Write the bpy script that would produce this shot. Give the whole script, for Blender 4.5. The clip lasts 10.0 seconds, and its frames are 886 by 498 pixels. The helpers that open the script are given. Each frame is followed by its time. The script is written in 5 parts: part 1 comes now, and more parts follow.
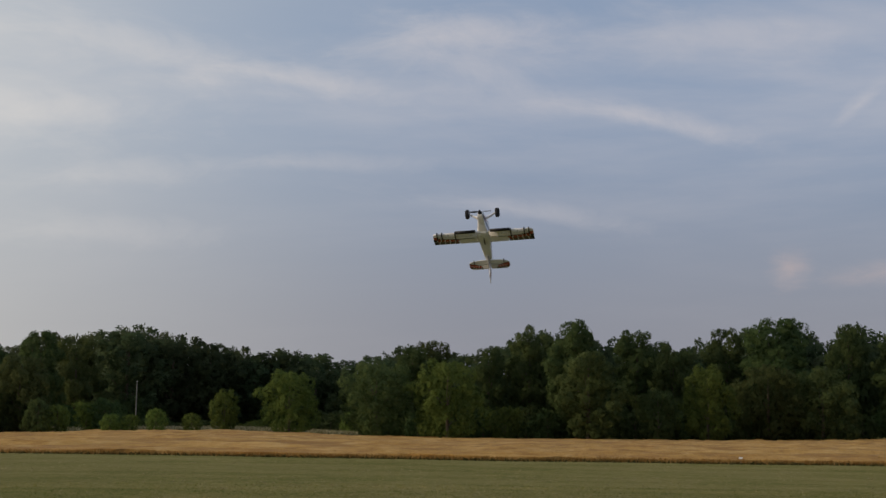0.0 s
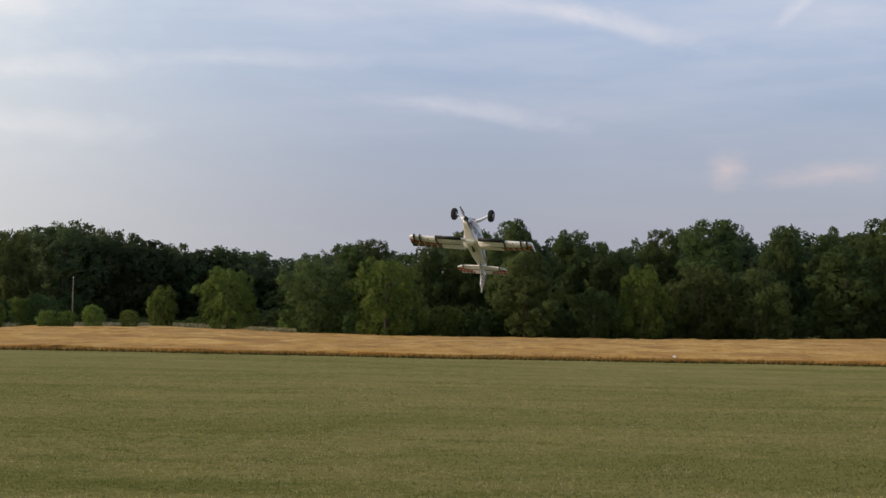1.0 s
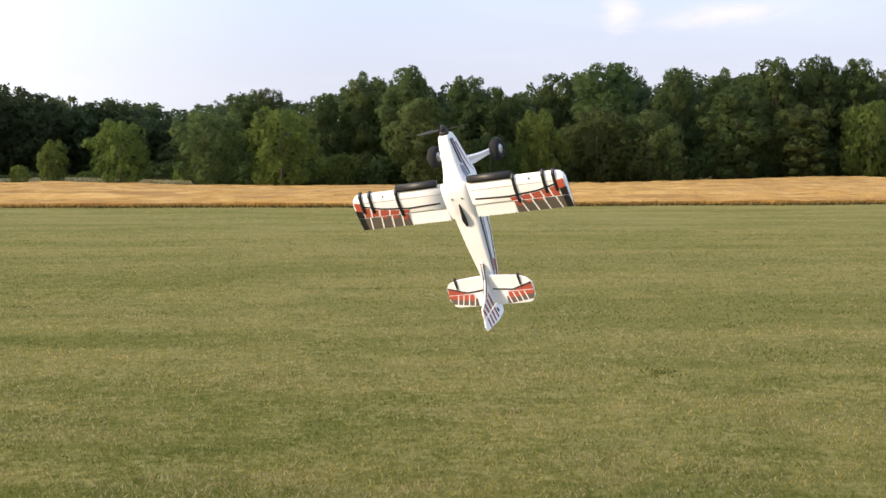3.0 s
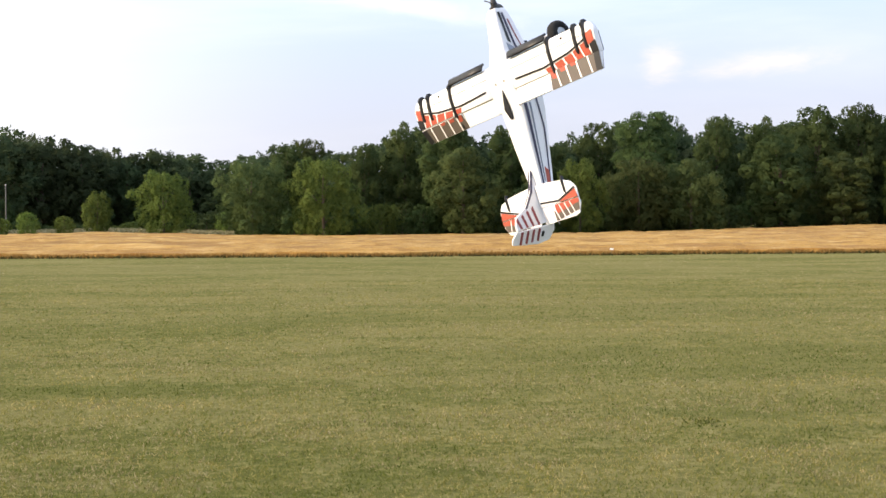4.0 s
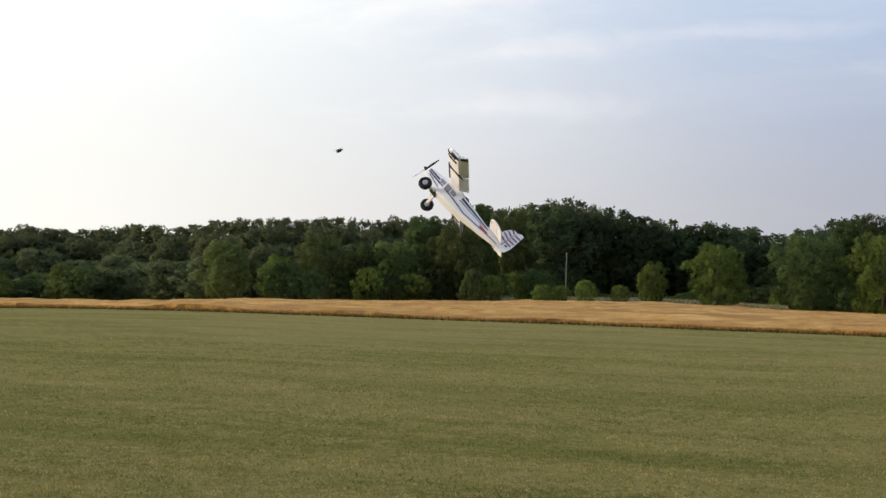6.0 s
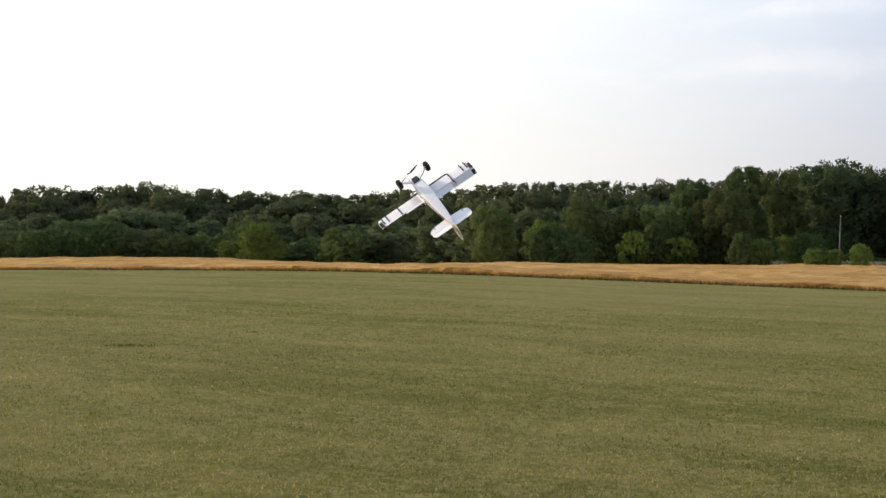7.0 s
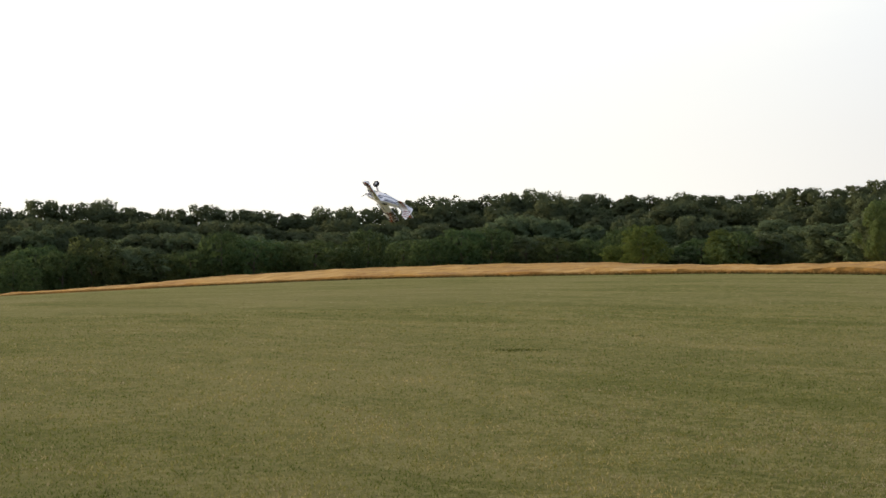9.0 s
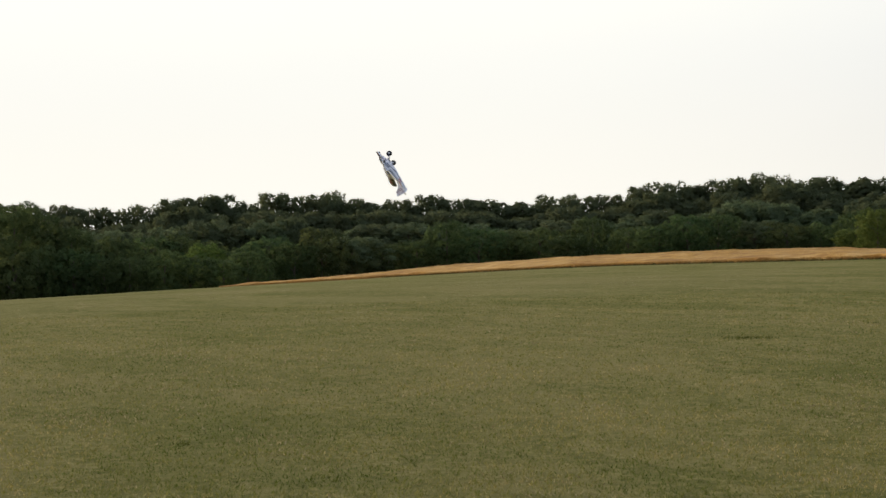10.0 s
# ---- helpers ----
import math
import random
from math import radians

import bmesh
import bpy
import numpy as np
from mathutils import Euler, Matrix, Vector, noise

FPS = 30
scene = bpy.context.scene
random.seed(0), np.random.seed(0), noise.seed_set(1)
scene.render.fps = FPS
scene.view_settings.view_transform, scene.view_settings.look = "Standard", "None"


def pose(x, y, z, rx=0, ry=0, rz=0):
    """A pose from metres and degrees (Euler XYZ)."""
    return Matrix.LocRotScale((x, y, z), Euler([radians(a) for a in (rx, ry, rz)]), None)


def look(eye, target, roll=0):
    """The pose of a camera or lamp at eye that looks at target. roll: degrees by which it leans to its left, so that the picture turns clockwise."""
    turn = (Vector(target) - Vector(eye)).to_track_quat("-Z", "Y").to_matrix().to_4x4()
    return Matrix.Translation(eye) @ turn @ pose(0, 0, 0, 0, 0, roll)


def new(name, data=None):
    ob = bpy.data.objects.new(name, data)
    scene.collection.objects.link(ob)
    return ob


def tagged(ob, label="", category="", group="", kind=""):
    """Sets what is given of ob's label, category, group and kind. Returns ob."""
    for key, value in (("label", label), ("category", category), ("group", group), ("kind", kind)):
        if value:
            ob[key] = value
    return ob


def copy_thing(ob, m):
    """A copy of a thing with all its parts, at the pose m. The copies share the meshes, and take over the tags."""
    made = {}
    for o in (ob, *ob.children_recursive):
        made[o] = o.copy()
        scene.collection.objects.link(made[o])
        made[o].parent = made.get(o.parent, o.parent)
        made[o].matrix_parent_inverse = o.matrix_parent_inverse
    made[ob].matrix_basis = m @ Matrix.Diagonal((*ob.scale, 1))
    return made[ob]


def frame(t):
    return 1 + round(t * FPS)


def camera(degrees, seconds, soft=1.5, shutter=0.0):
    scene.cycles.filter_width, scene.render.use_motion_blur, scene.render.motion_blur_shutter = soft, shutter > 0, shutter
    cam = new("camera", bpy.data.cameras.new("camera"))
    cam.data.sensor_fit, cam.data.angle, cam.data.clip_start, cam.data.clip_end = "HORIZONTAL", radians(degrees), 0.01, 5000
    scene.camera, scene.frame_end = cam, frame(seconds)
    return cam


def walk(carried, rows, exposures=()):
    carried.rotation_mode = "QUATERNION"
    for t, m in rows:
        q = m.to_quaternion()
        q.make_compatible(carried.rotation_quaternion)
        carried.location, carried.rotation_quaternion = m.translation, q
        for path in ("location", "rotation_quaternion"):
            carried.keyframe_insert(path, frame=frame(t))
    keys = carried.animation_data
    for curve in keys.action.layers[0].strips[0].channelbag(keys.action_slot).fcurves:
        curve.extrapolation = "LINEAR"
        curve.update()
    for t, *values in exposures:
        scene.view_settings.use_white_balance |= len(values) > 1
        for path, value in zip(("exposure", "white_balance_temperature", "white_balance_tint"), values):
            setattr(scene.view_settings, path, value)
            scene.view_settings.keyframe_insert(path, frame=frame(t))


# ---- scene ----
CAMERA_ROWS = [
    (0.0, -6.06, 6.80, 0.65),
    (0.5, -4.28, 6.02, 0.90),
    (1.0, -3.59, 2.83, 0.96),
    (1.5, -3.11, 0.68, 0.40),
    (2.0, -2.32, -0.67, 0.11),
    (2.5, 0.00, -2.37, -0.00),
    (2.7, 0.98, -3.15, -0.28),
    (3.8, -1.59, -3.17, -0.30),
    (4.0, -1.11, -1.20, -0.49),
    (4.2, -0.26, 2.03, -0.18),
    (4.5, -2.30, 5.74, 0.64),
    (4.6, -3.61, 5.71, 0.74),
    (4.8, -6.21, 5.34, 1.35),
    (5.0, -9.95, 4.05, 1.63),
    (5.1, -11.81, 3.39, 1.75),
    (5.2, -13.56, 2.93, 1.63),
    (5.5, -17.77, 2.27, 1.84),
    (6.0, -22.76, 1.46, 1.53),
    (6.2, -23.98, 1.13, 1.51),
    (7.3, -37.22, -0.90, 1.45),
    (7.5, -39.47, -1.32, 1.39),
    (8.0, -42.13, -1.05, 1.18),
    (8.5, -45.86, -0.19, 0.46),
    (9.0, -48.27, -0.30, 0.06),
    (9.5, -52.74, -0.65, -0.44),
    (10.0, -57.12, -0.73, -0.69),
]
PLANE_ROWS = [
    (0.000, -1.322, 17.036, 3.784, -175.8, -32.2, -95.2),
    (0.500, -0.853, 15.089, 3.072, -176.5, -22.5, -101.5),
    (1.000, -0.582, 13.662, 2.323, 176.2, -25.1, -100.5),
    (1.500, -0.352, 11.707, 1.746, 178.3, -30.2, -103.6),
    (2.000, -0.158, 9.985, 1.406, 174.1, -43.2, -98.7),
    (2.500, 0.140, 8.360, 1.270, -171.4, -58.9, -120.6),
    (2.700, 0.193, 7.815, 1.286, -160.9, -54.4, -131.5),
    (3.067, 0.141, 7.245, 1.467, -168.5, -64.0, -129.2),
    (3.433, 0.074, 6.724, 1.665, 178.7, -73.2, -121.5),
    (3.800, 0.035, 6.250, 1.891, 146.2, -80.8, -94.1),
    (4.000, 0.152, 6.213, 2.147, -128.6, -74.1, 168.7),
    (4.200, 0.113, 6.204, 2.461, -118.7, -47.6, 154.4),
    (4.500, -0.272, 6.826, 2.629, -117.9, -31.3, 161.5),
    (4.800, -1.026, 7.527, 2.470, -123.6, -31.5, 167.8),
    (5.000, -1.710, 8.215, 2.376, -129.6, -33.6, 171.3),
    (5.200, -2.415, 8.815, 2.298, -148.3, -39.2, 158.5),
    (5.300, -2.749, 9.381, 2.297, -169.3, -39.6, 158.9),
    (5.400, -3.065, 9.881, 2.296, 172.7, -39.3, 158.2),
    (5.500, -3.290, 10.049, 2.343, 155.5, -37.7, 160.7),
    (5.600, -3.604, 10.578, 2.400, 137.9, -37.4, 160.5),
    (5.800, -4.140, 11.147, 2.430, 92.6, -40.4, 163.3),
    (6.000, -4.627, 11.355, 2.379, 39.3, -44.2, 170.2),
    (6.200, -5.161, 11.553, 2.337, -21.9, -39.9, -175.1),
    (6.433, -6.176, 11.976, 2.268, -80.2, -28.6, -174.5),
    (6.633, -7.079, 12.357, 2.203, -134.0, -22.0, 175.4),
    (6.867, -8.152, 12.809, 2.129, 172.6, -25.4, 163.7),
    (7.067, -9.069, 13.190, 2.072, 116.6, -36.1, 159.7),
    (7.300, -10.114, 13.613, 2.017, 52.1, -44.4, 169.6),
    (7.500, -10.869, 13.816, 2.079, -22.3, -42.1, -170.5),
    (7.700, -12.212, 14.517, 2.286, -104.7, -32.0, -152.2),
    (7.800, -12.713, 14.575, 2.325, -108.3, -27.3, -163.7),
    (8.000, -13.805, 14.967, 2.113, -75.4, -38.2, -153.7),
    (8.100, -14.153, 14.899, 2.058, -38.1, -44.0, -164.1),
    (8.200, -14.562, 14.942, 2.045, -5.5, -42.1, -175.1),
    (8.400, -15.993, 15.398, 2.180, 60.7, -36.7, 173.7),
    (8.500, -16.722, 15.623, 2.233, 91.5, -36.8, 174.7),
    (8.700, -17.714, 15.617, 2.238, 148.5, -26.3, 176.3),
    (8.900, -18.927, 15.858, 2.270, -171.1, -18.4, -170.2),
    (9.000, -19.389, 15.865, 2.274, -145.2, -13.9, -166.4),
    (9.100, -20.068, 15.958, 2.313, -114.4, -11.7, -153.1),
    (9.200, -21.012, 16.240, 2.305, -76.7, -21.2, -139.2),
    (9.300, -20.571, 15.325, 2.223, -32.5, -29.5, -155.4),
    (9.400, -21.125, 15.135, 2.152, 2.6, -35.7, -161.9),
    (9.500, -22.676, 15.748, 2.219, 50.5, -30.9, -175.6),
    (9.600, -23.229, 15.683, 2.240, 88.3, -27.8, -176.3),
    (9.700, -23.781, 15.644, 2.283, 123.0, -31.4, -173.5),
    (9.800, -24.061, 15.336, 2.351, 156.0, -32.0, -171.4),
    (9.900, -24.718, 15.234, 2.558, -174.8, -36.5, -164.9),
    (10.000, -24.822, 14.739, 2.816, -139.5, -41.3, -164.4),
]
AILERON_ROWS = [(0.0, -3), (0.5, -2), (1.0, 6), (1.5, 2), (2.0, -4), (2.5, -1), (2.7, 6), (3.2, 0), (3.8, -2), (4.0, -17), (4.2, -11), (4.5, -1), (4.8, 14), (5.0, 38), (5.2, 33), (5.3, 35), (5.4, 36), (5.5, 30), (5.6, 29), (5.8, 29), (6.0, 45), (6.2, 20), (6.7, 38), (7.3, 45), (7.5, 40), (7.7, -4), (7.8, -45), (8.0, -45), (8.1, -42), (8.2, -40), (8.4, -40), (8.5, -43), (8.7, -38), (8.9, -40), (9.0, -40), (9.1, -45), (9.2, -45), (9.3, -45), (9.4, -38), (9.5, -40), (9.6, -45), (9.7, -38), (9.8, -33), (9.9, -39), (10.0, -40)]
RUDDER_ROWS = [(0.0, -3), (0.5, 0), (1.0, -5), (1.5, 0), (2.0, -1), (2.5, 5), (2.7, 21), (3.8, -36), (4.0, -31), (4.2, 3), (4.5, 8), (4.8, 18), (5.0, 30), (5.2, 9), (5.3, 32), (5.4, 22), (5.5, 18), (5.6, 9), (5.8, 2), (6.0, 2), (6.2, 0), (7.3, -8), (7.5, -0), (7.7, 6), (7.8, 12), (8.0, 2), (8.1, -6), (8.2, -4), (8.4, -1), (8.5, -1), (8.7, -1), (8.9, 0), (9.0, 0), (9.1, 2), (9.2, -1), (9.3, 4), (9.4, -6), (9.5, 2), (9.6, 3), (9.7, -4), (9.8, 3), (9.9, 1), (10.0, 1)]
ELEVATOR_ROWS = [(0.0, 0), (0.5, 0), (1.0, 0), (1.5, 0), (2.0, -9), (2.5, -2), (2.7, 10), (3.8, -9), (4.0, -3), (4.2, -2), (4.5, 5), (4.8, 10), (5.0, 15), (5.2, 0), (5.3, -2), (5.4, -3), (5.5, -4), (5.6, -2), (5.8, -2), (6.0, -7), (6.2, 0), (7.3, -15), (7.5, 0), (7.7, 4), (7.8, 6), (8.0, 2), (8.1, 4), (8.2, -1), (8.4, 0), (8.5, -0), (8.7, 0), (8.9, 0), (9.0, 0), (9.1, 4), (9.2, 0), (9.3, 0), (9.4, 1), (9.5, 0), (9.6, 0), (9.7, 0), (9.8, 0), (9.9, 0), (10.0, 0)]
EXPOSURES = [(0.0, -1.1), (0.5, -0.9), (1.0, -0.55), (1.5, -0.12), (2.0, 0.24), (2.5, 0.36), (4.0, 0.47), (4.5, 0.25), (5.0, -0.27), (5.5, -0.36), (6.0, -0.33), (7.5, -0.10), (8.0, -0.02), (8.5, -0.16), (9.0, -0.36), (10.0, -0.52)]
BLUE = (6.1, 8.1, 11.6, 1)
HAZE_FAR, HAZE_SUN = (5.8, 5.8, 6.5, 1), (17.2, 16.6, 14.7, 1)
CLOUD_FAR, CLOUD_SUN = (13.6, 12.6, 12.6, 1), (18.0, 17.4, 15.4, 1)
PUFF = (9.6, 8.3, 8.5, 1)
SKY_STRENGTH, SUN_POWER = 0.10, 4.2
SKY_AZ, SUN_AZ, SUN_EL = -90.0, -112.0, 14.0      # bearings in degrees, clockwise from +y
EYE = (0.0, 0.0, 1.6)


def camera_pose(yaw, pitch, roll):
    return Matrix.Translation(EYE) @ pose(0, 0, 0, 0, 0, -yaw) @ pose(0, 0, 0, 90 + pitch, 0, 0) @ pose(0, 0, 0, 0, 0, roll)


cam = camera(34.0, 10.0, soft=1.5)
walk(cam, [(t, camera_pose(y, p, r)) for t, y, p, r in CAMERA_ROWS],
     exposures=EXPOSURES)

# ---- sky and sun ----
world = bpy.data.worlds.new("sky")
scene.world = world
world.use_nodes = True
wt = world.node_tree
wt.nodes.clear()


def bearing(az, el):
    a, e = radians(az), radians(el)
    return Vector((math.sin(a) * math.cos(e), math.cos(a) * math.cos(e), math.sin(e)))


# bearing, elevation, half length, half thickness, tilt in degrees, density
CLOUDS = [
    (-20.4, 14.6, 0.090, 0.0117, -8, 0.40), (-13.0, 13.5, 0.058, 0.0051, -9, 0.47), (-15.6, 13.2, 0.012, 0.0062, 0, 0.36),
    (-6.5, 15.1, 0.047, 0.0117, 4, 0.50), (-1.0, 12.4, 0.035, 0.0047, -6, 0.25), (2.1, 11.9, 0.047, 0.0051, -14, 0.47),
    (3.6, 15.1, 0.078, 0.0133, -5, 0.32), (-22.1, 11.4, 0.058, 0.0094, 6, 0.36), (-19.6, 9.3, 0.047, 0.0070, 4, 0.32),
    (-3.2, 8.4, 0.058, 0.0043, -9, 0.29), (-12.0, 10.1, 0.062, 0.0039, 0, 0.25), (10.2, 12.2, 0.012, 0.0031, 40, 0.36),
    (-4.7, 13.7, 0.031, 0.0172, -25, 0.30), (-20.4, 7.1, 0.066, 0.0078, 0, 0.25), (-24.9, 11.7, 0.074, 0.0195, 0, 0.36)]


def build_sky():
    N, L = wt.nodes, wt.links
    sky = N.new("ShaderNodeTexSky")
    sky.sky_type = "NISHITA"
    sky.sun_disc = False
    sky.sun_elevation = radians(SUN_EL)
    sky.sun_rotation = radians(SUN_AZ)
    sky.altitude = 200
    sky.air_density, sky.dust_density, sky.ozone_density = 1.0, 2.2, 1.6
    co = N.new("ShaderNodeTexCoord")
    sep = N.new("ShaderNodeSeparateXYZ")
    L.new(co.outputs["Generated"], sep.inputs[0])

    def mathn(op, a, b=None, clamp=False):
        n = N.new("ShaderNodeMath")
        n.operation, n.use_clamp = op, clamp
        for i, v in enumerate((a, b)):
            if v is None:
                continue
            if isinstance(v, (int, float)):
                n.inputs[i].default_value = v
            else:
                L.new(v, n.inputs[i])
        return n.outputs[0]

    def mix(fac, a, b):
        n = N.new("ShaderNodeMix")
        n.data_type = "RGBA"
        for s, v in ((n.inputs["Factor"], fac), (n.inputs["A"], a), (n.inputs["B"], b)):
            if isinstance(v, (int, float)):
                s.default_value = v
            elif isinstance(v, tuple):
                s.default_value = v
            else:
                L.new(v, s)
        return n.outputs["Result"]

    z = mathn("MAXIMUM", sep.outputs["Z"], 0.0)
    # wisps: noise on a flat cloud deck seen from below
    deck = mathn("ADD", z, 0.16)
    u = mathn("DIVIDE", sep.outputs["X"], deck)
    v = mathn("DIVIDE", sep.outputs["Y"], deck)
    comb = N.new("ShaderNodeCombineXYZ")
    L.new(u, comb.inputs[0]), L.new(v, comb.inputs[1])
    mp = N.new("ShaderNodeMapping")
    mp.inputs["Rotation"].default_value = (0, 0, radians(16))
    mp.inputs["Scale"].default_value = (0.8, 1.25, 1)
    mp.inputs["Location"].default_value = (3.3, 1.9, 0)
    L.new(comb.outputs[0], mp.inputs[0])
    n1 = N.new("ShaderNodeTexNoise")
    n1.inputs["Scale"].default_value, n1.inputs["Detail"].default_value = 0.95, 8
    n1.inputs["Roughness"].default_value, n1.inputs["Distortion"].default_value = 0.56, 0.25
    L.new(mp.outputs[0], n1.inputs["Vector"])
    ramp = N.new("ShaderNodeMapRange")
    ramp.interpolation_type = "SMOOTHSTEP"
    ramp.inputs["From Min"].default_value, ramp.inputs["From Max"].default_value = 0.40, 0.78
    L.new(n1.outputs["Fac"], ramp.inputs["Value"])
    # haze: thick near the skyline, thinning upward
    haze = N.new("ShaderNodeMapRange")
    haze.interpolation_type = "SMOOTHSTEP"
    haze.inputs["From Min"].default_value, haze.inputs["From Max"].default_value = 0.02, 0.24
    haze.inputs["To Min"].default_value, haze.inputs["To Max"].default_value = 0.95, 0.04
    L.new(z, haze.inputs["Value"])
    # how near the sun's side of the sky
    dot = N.new("ShaderNodeVectorMath")
    dot.operation = "DOT_PRODUCT"
    dot.inputs[1].default_value = bearing(SKY_AZ, 8)
    L.new(co.outputs["Generated"], dot.inputs[0])
    glow = N.new("ShaderNodeMapRange")
    glow.interpolation_type = "SMOOTHSTEP"
    glow.inputs["From Min"].default_value, glow.inputs["From Max"].default_value = 0.05, 0.86
    L.new(dot.outputs["Value"], glow.inputs["Value"])
    hazecol = mix(mathn("MULTIPLY", glow.outputs[0], 0.72), HAZE_FAR, HAZE_SUN)
    cloudcol = mix(glow.outputs[0], CLOUD_FAR, CLOUD_SUN)
    blue = mix(0.80, sky.outputs[0], BLUE)
    base = mix(haze.outputs[0], blue, hazecol)
    thin = N.new("ShaderNodeMapRange")
    thin.interpolation_type = "SMOOTHSTEP"
    thin.inputs["From Min"].default_value, thin.inputs["From Max"].default_value = 0.08, 0.24
    thin.inputs["To Min"].default_value, thin.inputs["To Max"].default_value = 0.06, 0.56
    L.new(z, thin.inputs["Value"])
    lift = N.new("ShaderNodeMapRange")
    lift.interpolation_type = "SMOOTHSTEP"
    lift.inputs["From Min"].default_value, lift.inputs["From Max"].default_value = 0.03, 0.20
    lift.inputs["To Min"].default_value, lift.inputs["To Max"].default_value = 0.25, 0.85
    L.new(z, lift.inputs["Value"])
    veil = mathn("MULTIPLY", glow.outputs[0], lift.outputs[0])
    base = mix(veil, base, HAZE_SUN)
    fade = mathn("MULTIPLY", mathn("MULTIPLY", ramp.outputs[0], thin.outputs[0]),
                 mathn("SUBTRACT", 1.0, mathn("MULTIPLY", glow.outputs[0], 0.6)))
    col = mix(fade, base, cloudcol)
    # torn clouds over the wood, and one small pink one with its streak
    def cloud(col, tint, az, el, rx, rz, tilt, amount, scale, ragged):
        mid = bearing(az, el)
        off = N.new("ShaderNodeVectorMath")
        off.operation = "SUBTRACT"
        off.inputs[1].default_value = mid
        L.new(co.outputs["Generated"], off.inputs[0])
        east = Vector((math.cos(radians(az)), -math.sin(radians(az)), 0))
        up = east.cross(mid)
        c, q = math.cos(radians(tilt)), math.sin(radians(tilt))
        axes = []
        for axis in (east * c + up * q, up * c - east * q, mid):
            n = N.new("ShaderNodeVectorMath")
            n.operation = "DOT_PRODUCT"
            n.inputs[1].default_value = axis
            L.new(off.outputs[0], n.inputs[0])
            axes.append(n.outputs["Value"])
        local = N.new("ShaderNodeCombineXYZ")
        for k in range(3):
            L.new(axes[k], local.inputs[k])
        flat = N.new("ShaderNodeVectorMath")
        flat.operation = "MULTIPLY"
        flat.inputs[1].default_value = (1, 2.6, 1)
        L.new(local.outputs[0], flat.inputs[0])
        nz = N.new("ShaderNodeTexNoise")
        nz.inputs["Scale"].default_value, nz.inputs["Detail"].default_value = scale, 7
        nz.inputs["Roughness"].default_value, nz.inputs["Distortion"].default_value = 0.62, 0.5
        L.new(flat.outputs[0], nz.inputs["Vector"])
        sc = N.new("ShaderNodeVectorMath")
        sc.operation = "MULTIPLY"
        sc.inputs[1].default_value = (1 / rx, 1 / rz, 0)
        L.new(local.outputs[0], sc.inputs[0])
        ln = N.new("ShaderNodeVectorMath")
        ln.operation = "LENGTH"
        L.new(sc.outputs[0], ln.inputs[0])
        wob = mathn("ADD", ln.outputs["Value"], mathn("MULTIPLY", mathn("SUBTRACT", nz.outputs["Fac"], 0.5), ragged))
        puff = N.new("ShaderNodeMapRange")
        puff.interpolation_type = "SMOOTHSTEP"
        puff.inputs["From Min"].default_value, puff.inputs["From Max"].default_value = 2.3, -1.2
        puff.inputs["To Min"].default_value, puff.inputs["To Max"].default_value = 0, amount
        L.new(wob, puff.inputs["Value"])
        return mix(puff.outputs[0], col, tint)

    for spot in CLOUDS:
        col = cloud(col, cloudcol, *spot, 13, 6.0)
    for spot in ((7.5, 6.0, 0.0085, 0.0085, 0, 0.95), (11.4, 5.85, 0.030, 0.0050, 4, 0.75)):
        col = cloud(col, PUFF, *spot, 45, 2.6)
    bg = N.new("ShaderNodeBackground")
    bg.inputs["Strength"].default_value = SKY_STRENGTH
    L.new(col, bg.inputs["Color"])
    out = N.new("ShaderNodeOutputWorld")
    L.new(bg.outputs[0], out.inputs["Surface"])


build_sky()

sun_data = bpy.data.lights.new("sun", "SUN")
sun_data.energy, sun_data.angle, sun_data.color = SUN_POWER, radians(2.0), (1.0, 0.80, 0.58)
sun_ob = new("sun", sun_data)
sun_ob.matrix_world = look(bearing(SUN_AZ, SUN_EL) * 60, (0, 0, 0))


